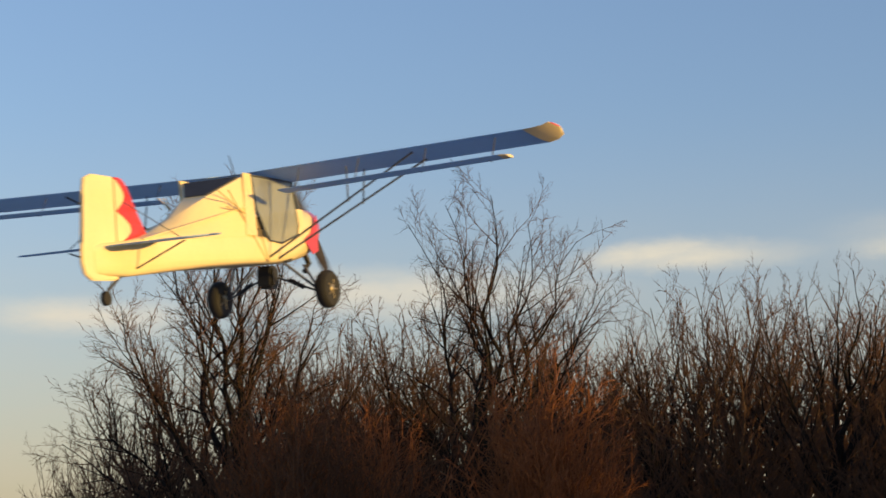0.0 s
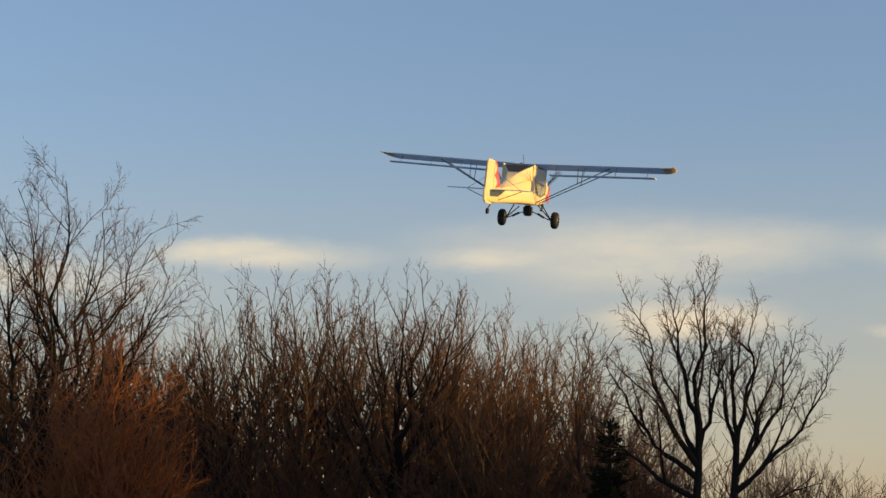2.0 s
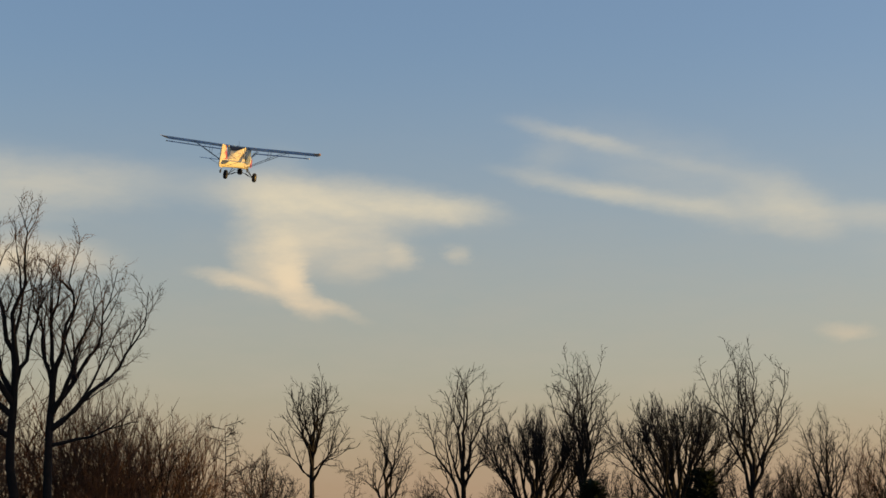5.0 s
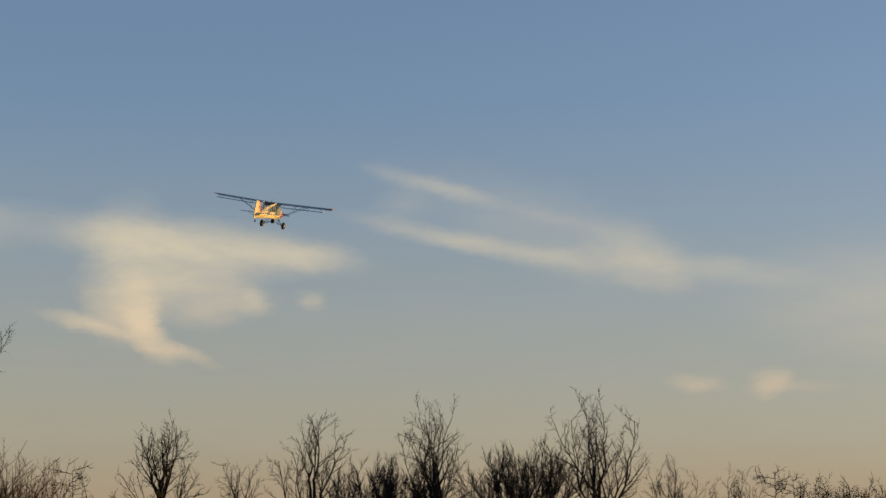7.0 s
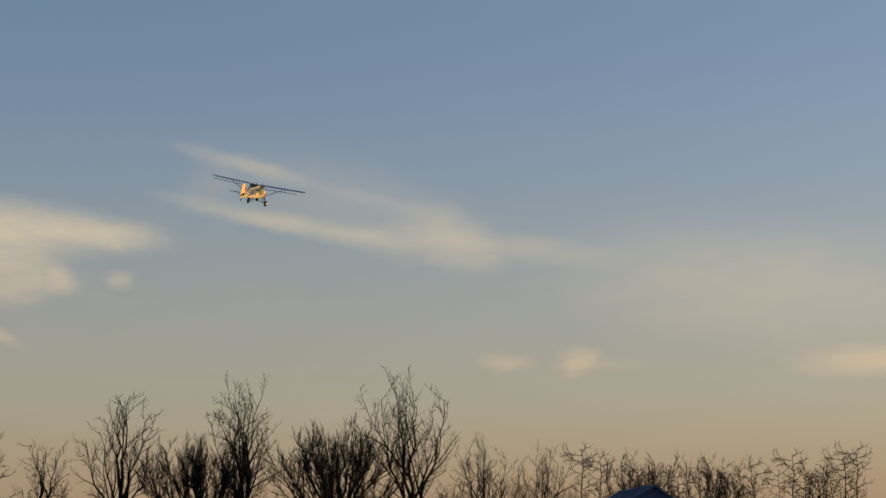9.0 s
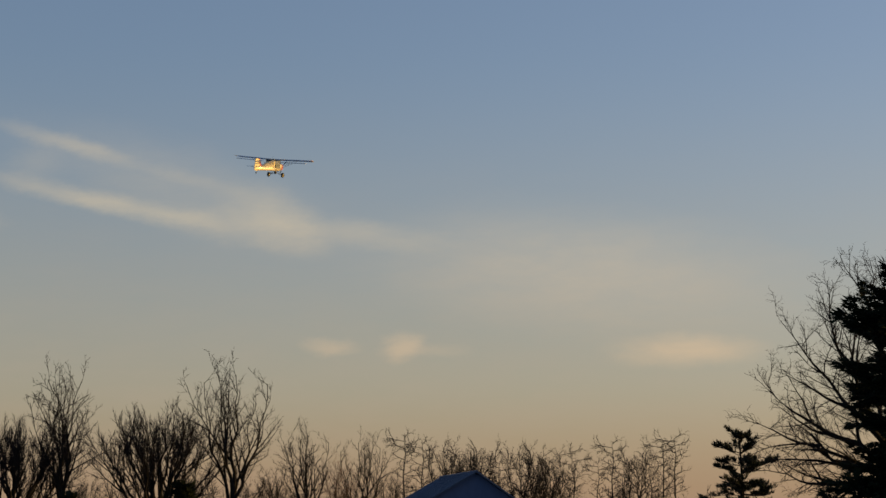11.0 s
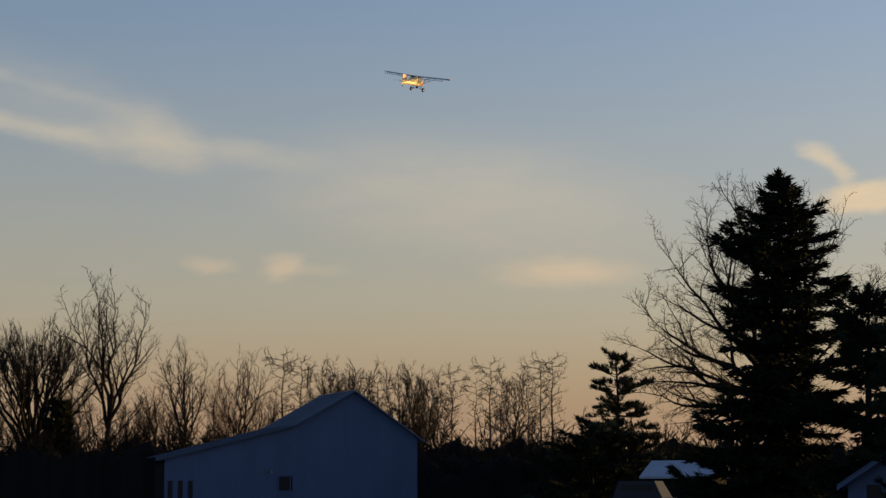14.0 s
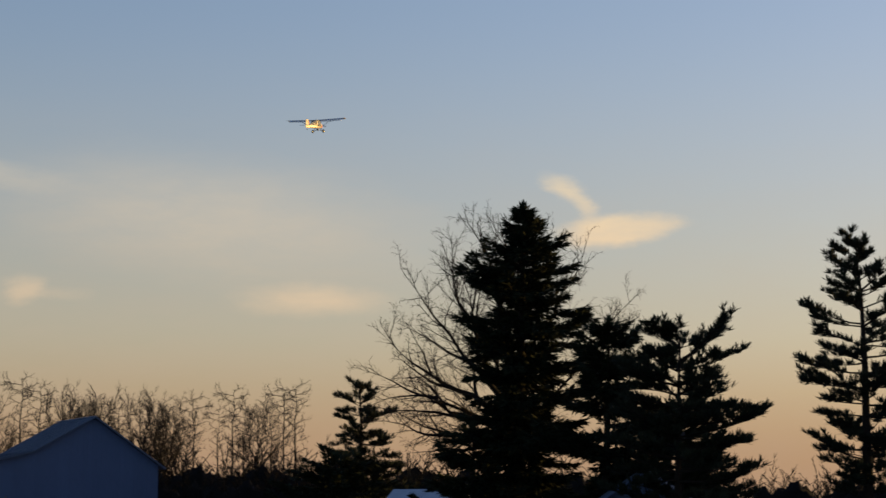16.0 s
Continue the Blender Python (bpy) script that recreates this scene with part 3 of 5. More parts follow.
def airfoil(chord, thick, x_front, y, z, n=9, nose_down=math.tan(radians(2.0))):
    """A closed wing section, front to back over the top and back under, rigged a little nose-down to the body."""
    top, low = [], []
    for i in range(n):
        t = 0.5 - 0.5 * math.cos(math.pi * i / (n - 1))
        h = thick * (2.9 * math.sqrt(t) - 1.2 * t - 3.0 * t * t + 2.6 * t ** 3 - 1.3 * t ** 4)
        h = max(h, 0.004)
        top.append((x_front - chord * t, y, z + h * 0.75))
        low.append((x_front - chord * t, y, z - h * 0.32))
    return [(x, y, z - x * nose_down) for x, y, z in top + low[-2:0:-1]]


def ring(x, half, low, high, square=2.6, n=20):
    """A rounded cross-section of the body."""
    pts = []
    zc, hz = (low + high) / 2, (high - low) / 2
    for k in range(n):
        a = 2 * math.pi * (k + 0.5) / n
        c, s = math.cos(a), math.sin(a)
        pts.append((x, half * math.copysign(abs(c) ** (2 / square), c), zc + hz * math.copysign(abs(s) ** (2 / square), s)))
    return pts


def make_aeroplane():
    """A small two-seat high-wing aeroplane: x forward, y to its left wing, origin in the middle of the wing."""
    plane = tagged(new("aeroplane"), "small cream and red high-wing aeroplane with slate-blue wings, flying low", "aeroplane")
    # wings
    for side in (1, -1):
        wing = part("wing", loft([airfoil(1.12, 0.125, 0.62, side * y, z) for y, z in ((0.3, 0.0), (1.6, 0.03), (3.0, 0.065), (4.42, 0.1))]), WING_PAINT, plane, "slate-blue fabric-covered wing")
        tip = [airfoil(c, t, xf, side * y, z) for c, t, xf, y, z in ((1.12, 0.125, 0.62, 4.424, 0.1), (1.05, 0.095, 0.54, 4.56, 0.107), (0.86, 0.07, 0.34, 4.7, 0.122), (0.5, 0.03, -0.03, 4.79, 0.15))]
        part("wing_tip", loft(tip), CREAM, wing, "cream rounded wing tip")
        part("red_edge", loft([[(x, y + side * 0.012, z) for x, y, z in airfoil(0.4, 0.02, -0.08, side * 4.785, 0.15)], airfoil(0.3, 0.008, -0.14, side * 4.8, 0.158)]), RED_PAINT, wing, "red edge of the wing tip")
        flap = part("flaperon", loft([airfoil(0.33, 0.05, -0.56, side * y, z) for y, z in ((0.98, -0.32 + 0.03 * side), (4.2, -0.23 + 0.03 * side))]), WING_PAINT, plane, "slate-blue flaperon hung below the wing")
        part("flap_end", loft([airfoil(0.33, 0.05, -0.56, side * 4.204, -0.23 + 0.03 * side), airfoil(0.26, 0.035, -0.58, side * 4.3, -0.23 + 0.03 * side)]), CREAM, flap, "cream flaperon end cap")
        for y in (1.1, 2.0, 3.0, 4.0):
            part("hinge_arm", rod([(-0.42, side * y, 0.02 * y - 0.01), (-0.6, side * y, 0.024 * y - 0.33 + 0.03 * side), (-0.7, side * y, 0.024 * y - 0.32 + 0.03 * side)], 0.009, 6), TUBE_METAL, flap)
        # struts
        for x0, x1 in ((-0.02, 0.3), (-0.3, -0.3)):
            part("wing_strut", rod([(x0, side * 0.44, -1.18), (x1, side * 2.75, 0.04)], 0.015, 8), TUBE_METAL, plane, "dark tubular wing strut")
        part("jury_strut", rod([(0.17, side * 1.75, -0.52), (0.28, side * 1.75, -0.02)], 0.011, 6), TUBE_METAL, plane)
        part("jury_strut", rod([(-0.3, side * 1.75, -0.52), (-0.3, side * 1.75, -0.03)], 0.011, 6), TUBE_METAL, plane)
    part("wing_centre", loft([airfoil(1.1, 0.105, 0.62, y, 0.0) for y in (-0.3, 0.3)]), WING_PAINT, plane)
    part("aerial", rod([(-0.1, 0.08, 0.08), (-0.22, 0.09, 0.34)], 0.007, 5), BLACK, plane)
    part("fuel_cap", rod([(0.2, 0.24, 0.06), (0.2, 0.24, 0.12)], 0.04, 10), BLACK, plane)
    # body: tail boom, cabin lower half, nose
    body = part("fuselage", loft([ring(x, h, lo, hi, q) for x, h, lo, hi, q in (
        (-4.0, 0.03, -1.5, -1.12, 3), (-3.2, 0.12, -1.5, -1.04, 4), (-2.3, 0.27, -1.43, -0.9, 5), (-1.3, 0.42, -1.34, -0.86, 6), (-0.5, 0.5, -1.28, -0.84, 7), (0.3, 0.5, -1.23, -0.86, 7), (0.95, 0.47, -1.18, -0.62, 5), (1.25, 0.45, -1.14, -0.4, 4))]), CREAM, plane, "cream fabric-covered fuselage")
    # turtledeck sloping from the wing down to the tail
    part("turtledeck", loft([[(x, w, b), (x, w * (0.62 + 0.38 * k), b * 0.4 + t * 0.6), (x, w * k, t), (x, -w * k, t), (x, -w * (0.62 + 0.38 * k), b * 0.4 + t * 0.6), (x, -w, b)] for x, w, b, t, k in (
        (-0.5, 0.497, -0.9, -0.08, 0.96), (-1.0, 0.452, -0.94, -0.36, 0.4), (-1.7, 0.362, -0.98, -0.68, 0.14), (-2.4, 0.258, -1.0, -0.9, 0.12), (-3.0, 0.15, -1.08, -1.02, 0.1))]), CREAM, body)
    for side in (1, -1):
        part("stringer", rod([(-0.5, side * 0.505, -0.5), (-2.9, side * 0.17, -1.02)], 0.012, 5), CREAM, body)
        part("door_post", plate([(-0.52, -0.88), (-0.2, -0.88), (-0.3, -0.03), (-0.52, -0.03)], 0.03, "y", side * 0.492, 0.006), CREAM, body)
        win = part("side_window", plate([(-0.3, -0.05), (0.9, -0.05), (1.02, -0.66), (0.98, -0.8), (0.5, -0.94), (0.12, -0.92), (-0.2, -0.5)], 0.012, "y", side * 0.497), WINDOW, plane, "grey-tinted cabin side window")
        edge = [(-0.3, -0.05), (0.9, -0.05), (1.02, -0.66), (0.98, -0.8), (0.5, -0.94), (0.12, -0.92), (-0.2, -0.5), (-0.3, -0.05)]
        part("window_frame", rod([(a, side * 0.507, b) for a, b in edge], 0.014, 6), TUBE_METAL, win)
        # tubes beneath the fabric, their shading drawn as ochre lines
        for a, b in (((-0.5, -0.1), (0.1, -1.24)), ((-0.45, -0.62), (-1.15, -0.32)), ((-0.95, -0.3), (0.05, -1.22)), ((-0.25, -0.62), (-0.95, -0.52))):
            part("frame_tube", rod([(a[0], side * 0.50, a[1]), (b[0], side * (0.5 if b[0] > -0.6 else 0.46), b[1])], 0.009, 5), TUBE_SHADING, body)
        part("lower_panel", plate([(1.03, -0.8), (1.24, -0.62), (1.24, -0.42), (1.05, -0.42), (1.02, -0.6)], 0.02, "y", side * 0.47), CREAM, body)
    part("windscreen", loft([[(1.24, y * 0.92, -0.4), (0.92, y, 0.02), (0.9, y, 0.02), (1.22, y * 0.92, -0.4)] for y in (-0.48, -0.2, 0.2, 0.48)]), WINDOW, plane, "clear sloping windscreen")
    part("rear_window", loft([[(x, w, z), (x, w, z + 0.012), (x, -w, z + 0.012), (x, -w, z)] for x, z, w in ((-0.52, -0.085, 0.43), (-0.96, -0.332, 0.17))]), INTERIOR, plane, "dark rear cabin window", False)
    part("cabin_floor", box(-0.5, 0.9, -0.44, 0.44, -1.18, -1.12), INTERIOR, body)
    for y in (0.22, -0.22):
        seat = part("seat", box(-0.4, 0.1, y - 0.19, y + 0.19, -1.12, -0.98, 0.05), INTERIOR, plane)
        part("seat_back", box(-0.46, -0.34, y - 0.19, y + 0.19, -1.04, -0.5, 0.05), INTERIOR, seat)
    part("dashboard", box(0.78, 0.92, -0.44, 0.44, -0.8, -0.5, 0.03), INTERIOR, plane)
    # cowling
    cowl = part("cowling", loft([ring(x, h, lo, hi, q) for x, h, lo, hi, q in ((1.252, 0.45, -1.14, -0.4, 4), (1.5, 0.44, -1.11, -0.35, 3), (1.72, 0.42, -1.06, -0.33, 2.6))]), CREAM, plane, "cream engine cowling with red front")
    part("cowl_front", loft([ring(x, h, lo, hi, q) for x, h, lo, hi, q in ((1.722, 0.424, -1.064, -0.326, 2.6), (1.95, 0.38, -0.97, -0.32, 2.3), (2.1, 0.28, -0.85, -0.36, 2.2), (2.16, 0.16, -0.7, -0.44, 2))]), RED_PAINT, cowl, "glossy red nose of the cowling")
    for side in (1, -1):
        part("red_flash", plate([(1.28, -0.84), (1.5, -0.74), (1.72, -0.46), (1.72, -0.98), (1.55, -1.04)], 0.012, "y", side * 0.447), RED_PAINT, cowl, "red painted flash")
        part("air_intake", rod([(2.02, side * 0.2, -0.66), (2.14, side * 0.19, -0.64)], 0.09, 12), BLACK, cowl)
    part("exhaust_pipe", rod([(1.75, -0.2, -0.98), (1.84, -0.22, -1.14), (1.7, -0.22, -1.26)], 0.045, 8), BLACK, plane, "black exhaust pipe")
    part("gearbox", rod([(2.1, 0, -0.57), (2.34, 0, -0.57)], 0.1, 12), BLACK, plane)
    part("radiator", box(0.42, 0.66, -0.13, 0.13, -1.52, -1.2, 0.04), BLACK, plane, "black radiator box under the belly")
    prop = new("propeller")
    prop.parent = plane
    tagged(prop, "dark two-blade propeller")
    part("spinner", loft([ring(x, r, -r, r, 2, 14) for x, r in ((-0.06, 0.1), (0.06, 0.095), (0.14, 0.06), (0.18, 0.015))]), BLACK, prop)
    for side in (1, -1):
        part("blade", loft([[(c * 0.45 * math.sin(p) + dx, side * y, c * 0.45 * math.cos(p)) for c, dx in ((w, 0.0), (0.0, 0.018), (-w, 0.0), (0.0, -0.012))] for y, w, p in ((0.06, 0.08, 1.0), (0.25, 0.16, 0.75), (0.55, 0.15, 0.5), (0.86, 0.08, 0.35))]), PROP_WOOD, prop)
    # tail
    fin = part("fin", plate([(-2.64, -1.03), (-2.94, -0.66), (-3.14, -0.36), (-3.22, -0.27), (-3.3, -0.24), (-3.44, -0.24), (-3.44, -1.1)], 0.05, "y", 0, 0.012), RED_PAINT, plane, "red fin")
    part("cream_scallop", plate([(-3.445, -0.27)] + [(-3.44 + 0.2 * math.sin(math.pi * k / 8), -0.27 - 0.4 * k / 8) for k in range(9)] + [(-3.44, -0.68)] + [(-3.43 + 0.32 * math.sin(math.pi * k / 8), -0.68 - 0.41 * k / 8) for k in range(9)] + [(-3.445, -1.1)], 0.06, "y"), CREAM, fin, "cream scalloped paint")
    part("rudder", plate([(-3.455, -0.24), (-3.95, -0.24), (-4.12, -0.3), (-4.17, -0.5), (-4.19, -1.0), (-4.24, -1.12), (-4.26, -1.35), (-4.2, -1.5), (-4.05, -1.57), (-3.455, -1.55)], 0.05, "y", 0, 0.015), CREAM, plane, "cream rudder")
    for side in (1, -1):
        part("tailplane", plate([(-2.75, side * 0.06), (-3.02, side * 1.0), (-3.18, side * 1.36), (-3.4, side * 1.43), (-3.4, side * 0.06)], 0.022, "z", -1.1, 0.005), WING_PAINT, plane, "slate-blue tailplane")
        part("elevator", plate([(-3.41, side * 0.1), (-3.41, side * 1.32), (-3.6, side * 1.36), (-3.78, side * 1.2), (-3.82, side * 0.5), (-3.8, side * 0.1)], 0.018, "z", -1.1, 0.005), WING_PAINT, plane, "slate-blue elevator")
        part("tail_brace", rod([(-3.2, side * 0.08, -1.42), (-3.2, side * 0.85, -1.11)], 0.011, 6), TUBE_METAL, plane)
        part("tail_brace", rod([(-3.25, side * 0.03, -0.55), (-3.25, side * 0.85, -1.09)], 0.006, 5), TUBE_METAL, plane)
        part("elevator_horn", rod([(-3.45, side * 0.05, -1.22), (-3.0, side * 0.06, -1.26)], 0.014, 5), BLACK, plane)
    spring = part("tail_spring", rod([(-3.4, 0, -1.5), (-3.66, 0, -1.66), (-3.72, 0, -1.72)], 0.022, 6), TUBE_METAL, plane)
    tail_wheel = part("tail_wheel", loft([ring_y(-0.035, 0.05), ring_y(-0.03, 0.09), ring_y(0.03, 0.09), ring_y(0.035, 0.05)]), RUBBER, spring)
    tail_wheel.matrix_basis = pose(-3.74, 0, -1.78)
    # undercarriage
    for side in (1, -1):
        for x in (0.9, 0.3):
            part("gear_leg", rod([(x, side * 0.4, -1.2), (0.67, side * 0.74, -1.6)], 0.02, 7), TUBE_METAL, plane, "dark tubular undercarriage leg")
        part("gear_brace", rod([(0.6, side * -0.05, -1.3), (0.66, side * 0.72, -1.61)], 0.017, 7), TUBE_METAL, plane)
        part("shock_cord", rod([(0.62, side * 0.3, -1.42), (0.63, side * 0.52, -1.54)], 0.034, 8), BLACK, plane)
        prof = ((-0.08, 0.14), (-0.092, 0.19), (-0.085, 0.235), (-0.055, 0.262), (0, 0.27), (0.055, 0.262), (0.085, 0.235), (0.092, 0.19), (0.08, 0.14))
        wheel = part("wheel", loft([ring_y(y, r, 28) for y, r in prof]), RUBBER, plane, "fat black tundra tyre")
        wheel.matrix_basis = pose(0.67, side * 0.87, -1.6)
        part("rim", loft([ring_y(y, r, 20) for y, r in ((-0.078, 0.142), (-0.06, 0.125), (0.06, 0.125), (0.078, 0.142))], False), BLACK, wheel)
        part("hub", loft([ring_y(y, r, 12) for y, r in ((-0.1, 0.03), (-0.07, 0.085), (0.07, 0.085), (0.1, 0.03))]), HUB_METAL, wheel, "brass-coloured hub")
        for k in range(5):
            a = 2 * math.pi * k / 5
            part("spoke", rod([(0.05 * math.cos(a), side * -0.074, 0.05 * math.sin(a)), (0.14 * math.cos(a), side * -0.074, 0.14 * math.sin(a))], 0.014, 5), HUB_METAL, wheel)
            part("spoke", rod([(0.05 * math.cos(a), side * 0.074, 0.05 * math.sin(a)), (0.14 * math.cos(a), side * 0.074, 0.14 * math.sin(a))], 0.014, 5), HUB_METAL, wheel)
    # the tailplane is rigged nose-up
    for ob in plane.children_recursive:
        if ob.name.split(".")[0] in ("tailplane", "elevator"):
            for v in ob.data.vertices:
                v.co.z += (v.co.x + 3.4) * 0.1
    # the cabin and nose sit back under the wing
    back = ("fuselage", "turtledeck", "rear_window", "stringer", "door_post", "side_window", "window_frame", "frame_tube", "lower_panel", "windscreen", "cabin_floor", "seat", "seat_back",
            "dashboard", "cowling", "cowl_front", "red_flash", "air_intake", "exhaust_pipe", "gearbox")
    for ob in plane.children_recursive:
        if ob.type == "MESH" and ob.name.split(".")[0] in back:
            for v in ob.data.vertices:
                v.co.x -= 0.42 * min(1.0, max(0.0, (v.co.x + 3.6) / 1.8))
    return plane, prop


def ring_y(y, r, n=16):
    return [(r * math.cos(2 * math.pi * k / n), y, r * math.sin(2 * math.pi * k / n)) for k in range(n)]


plane, prop = make_aeroplane()


def make_bird():
    """A small bird with spread wings, about 10 cm across; x forward."""
    bird = tagged(new("bird"), "small dark bird in flight with spread wings", "bird")
    part("body", loft([ring(x, r, -r, r, 2, 10) for x, r in ((-0.05, 0.004), (-0.03, 0.012), (0.0, 0.016), (0.03, 0.013), (0.045, 0.011), (0.058, 0.003))]), BLACK, bird)
    part("tail", plate([(-0.04, -0.006), (-0.085, -0.016), (-0.09, 0.0), (-0.085, 0.016), (-0.04, 0.006)], 0.003, "z", 0.0), BLACK, bird)
    for s in (1, -1):
        part("bird_wing", plate([(0.022, s * 0.008), (0.026, s * 0.045), (0.004, s * 0.085), (-0.006, s * 0.05), (-0.02, s * 0.01)], 0.004, "z", 0.006), BLACK, bird)
    for ob in bird.children:
        ob.data.transform(Matrix.Scale(0.6, 4))
    return bird


bird = make_bird()


def make_barn():
    """x runs along the gable wall, y back along the ridge."""
    barn = tagged(new("barn"), "blue-grey board barn with a dark metal roof and a long lean-to", "barn")
    ap, rx, re = (0.0, 7.2), 4.0, 4.45      # ridge; right eave
    kink, left = (-3.7, 5.1), (-11.5, 3.15)  # break of slope; far eave of the lean-to
    deep = 8.0

    def roof_z(x):
        if x >= 0:
            return ap[1] + (re - ap[1]) * x / rx
        if x > kink[0]:
            return ap[1] + (kink[1] - ap[1]) * x / kink[0]
        return kink[1] + (left[1] - kink[1]) * (x - kink[0]) / (left[0] - kink[0])
    walls = part("wall", loft([[(left[0], y, -0.2), (rx, y, -0.2), (rx, y, re), (0, y, ap[1]), (kink[0], y, kink[1]), (left[0], y, left[1])] for y in (0.03, deep)]), DARK_WOOD, barn, "barn framing behind the boards", False)
    x, gaps = left[0], ((-4.65, -3.95, 1.3, 2.15),)
    while x < rx - 0.02:
        x1 = min(x + 0.285, rx)
        cut = [g for g in gaps if x1 > g[0] and x < g[1]]
        spans = [(-0.2, None)] if not cut else [(-0.2, cut[0][2]), (cut[0][3], None)]
        for lo, hi in spans:
            a, b = (roof_z(x) - 0.02, roof_z(x1) - 0.02) if hi is None else (hi, hi)
            bm = loft([[(x + 0.0012, y, lo), (x1 - 0.0012, y, lo), (x1 - 0.0012, y, b), (x + 0.0012, y, a)] for y in (0.0, 0.026)])
            part("board", bm, BLUE_BOARD, walls, "", False)
        x = x1
    win = part("window", box(-4.65, -3.95, 0.0, 0.02, 1.3, 2.15, 0), WINDOW_DARK, barn, "small dark square window")
    for bx in ((-4.7, -3.9, 1.25, 1.31), (-4.7, -3.9, 2.14, 2.2), (-4.7, -4.64, 1.25, 2.2), (-3.96, -3.9, 1.25, 2.2)):
        part("window_trim", box(bx[0], bx[1], -0.04, 0.01, bx[2], bx[3], 0.004), BLUE_BOARD, win)
    for k in range(3):
        part("stall_opening", box(-11.3 + 0.6 * k, -11.02 + 0.6 * k, -0.03, 0.02, 0.5, 1.9, 0.0), WINDOW_DARK, barn, "tall dark opening")
    for a, b in (((rx + 0.35, re - 0.24), ap), (ap, kink), (kink, (left[0] - 0.4, left[1] - 0.1))):
        d = Vector((b[0] - a[0], 0, b[1] - a[1]))
        up = Vector((-d.z, 0, d.x)).normalized()
        up = up if up.z > 0 else -up
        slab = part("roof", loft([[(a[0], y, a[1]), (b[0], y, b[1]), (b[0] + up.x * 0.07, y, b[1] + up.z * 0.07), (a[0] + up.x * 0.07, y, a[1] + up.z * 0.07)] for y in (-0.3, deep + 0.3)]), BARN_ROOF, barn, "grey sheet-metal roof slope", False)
        y = -0.3
        while y < deep:
            part("roof_rib", loft([[(a[0] + up.x * h, yy, a[1] + up.z * h), (b[0] + up.x * h, yy, b[1] + up.z * h), (b[0] + up.x * (h + 0.03), yy, b[1] + up.z * (h + 0.03)), (a[0] + up.x * (h + 0.03), yy, a[1] + up.z * (h + 0.03))] for yy, h in ((y, 0.066), (y + 0.05, 0.066))]), BARN_ROOF, slab, "", False)
            y += 0.62
    part("ridge_cap", rod([(0, -0.3, ap[1] + 0.06), (0, deep + 0.3, ap[1] + 0.06)], 0.08, 8), BARN_ROOF, barn)
    lamp = part("yard_lamp", rod([(-5.3, -0.05, 2.35), (-5.3, -0.35, 2.55), (-5.3, -0.5, 2.45)], 0.03, 6), TUBE_METAL, barn, "gooseneck barn lamp, unlit")
    part("shade", loft([[(px - 5.3, py - 0.5, z) for px, py, _ in ring3(r)] for r, z in ((0.05, 2.46), (0.18, 2.34))]), TUBE_METAL, lamp)
    return barn


def ring3(r, n=14):
    return [(r * math.cos(2 * math.pi * k / n), r * math.sin(2 * math.pi * k / n), 0) for k in range(n)]


def gable_house(name, wide, deep, eave, ridge, wall_mat, roof_mat, label, category):
    """A plain gabled building; the gable stands at y = 0."""
    house = tagged(new(name), label, category)
    part("wall", loft([[(-wide / 2, y, -0.2), (wide / 2, y, -0.2), (wide / 2, y, eave), (0, y, ridge), (-wide / 2, y, eave)] for y in (0, deep)]), wall_mat, house, "", False)
    for s in (1, -1):
        over = 0.4
        k = (ridge - eave) / (wide / 2)
        a = (s * (wide / 2 + over), eave - over * k)
        part("roof", loft([[(a[0], y, a[1]), (0, y, ridge), (0, y, ridge + 0.12), (a[0], y, a[1] + 0.12)] for y in (-over, deep + over)]), roof_mat, house, "", False)
        part("barge_board", loft([[(a[0], y, a[1] - 0.12), (0, y, ridge - 0.12), (0, y, ridge), (a[0], y, a[1])] for y in (-over - 0.03, -over)]), BLUE_BOARD, house, "", False)
    return house


barn = make_barn()
barn.matrix_basis = spot(45.6, 126, 16)

shed = gable_house("shed", 4.0, 3.4, 2.1, 2.85, DARK_WOOD, SHINGLE, "dark low shed with a pale roof", "shed")
shed.matrix_basis = spot(55.5, 118, 75)
for k in range(3):
    part("post", box(-2.2, -2.05, 0.1 + 1.4 * k, 0.25 + 1.4 * k, -0.1, 1.9), DARK_WOOD, shed)
cottage = gable_house("house", 4.8, 4.0, 1.75, 3.35, BLUE_BOARD, BARN_ROOF, "small pale blue-grey gabled outbuilding before the pines", "house")
cottage.matrix_basis = spot(60.55, 86.8, -4)
w = part("window", box(-1.65, -1.05, -0.03, 0.03, 0.7, 1.6, 0.01), WINDOW_DARK, cottage, "dark window")
for x0, x1, z0, z1 in ((-1.73, -1.65, 0.65, 1.65), (-1.05, -0.97, 0.65, 1.65), (-1.73, -0.97, 1.6, 1.68), (-1.73, -0.97, 0.62, 0.7)):
    part("window_frame", box(x0, x1, -0.06, 0.0, z0, z1, 0.005), BLUE_BOARD, w)


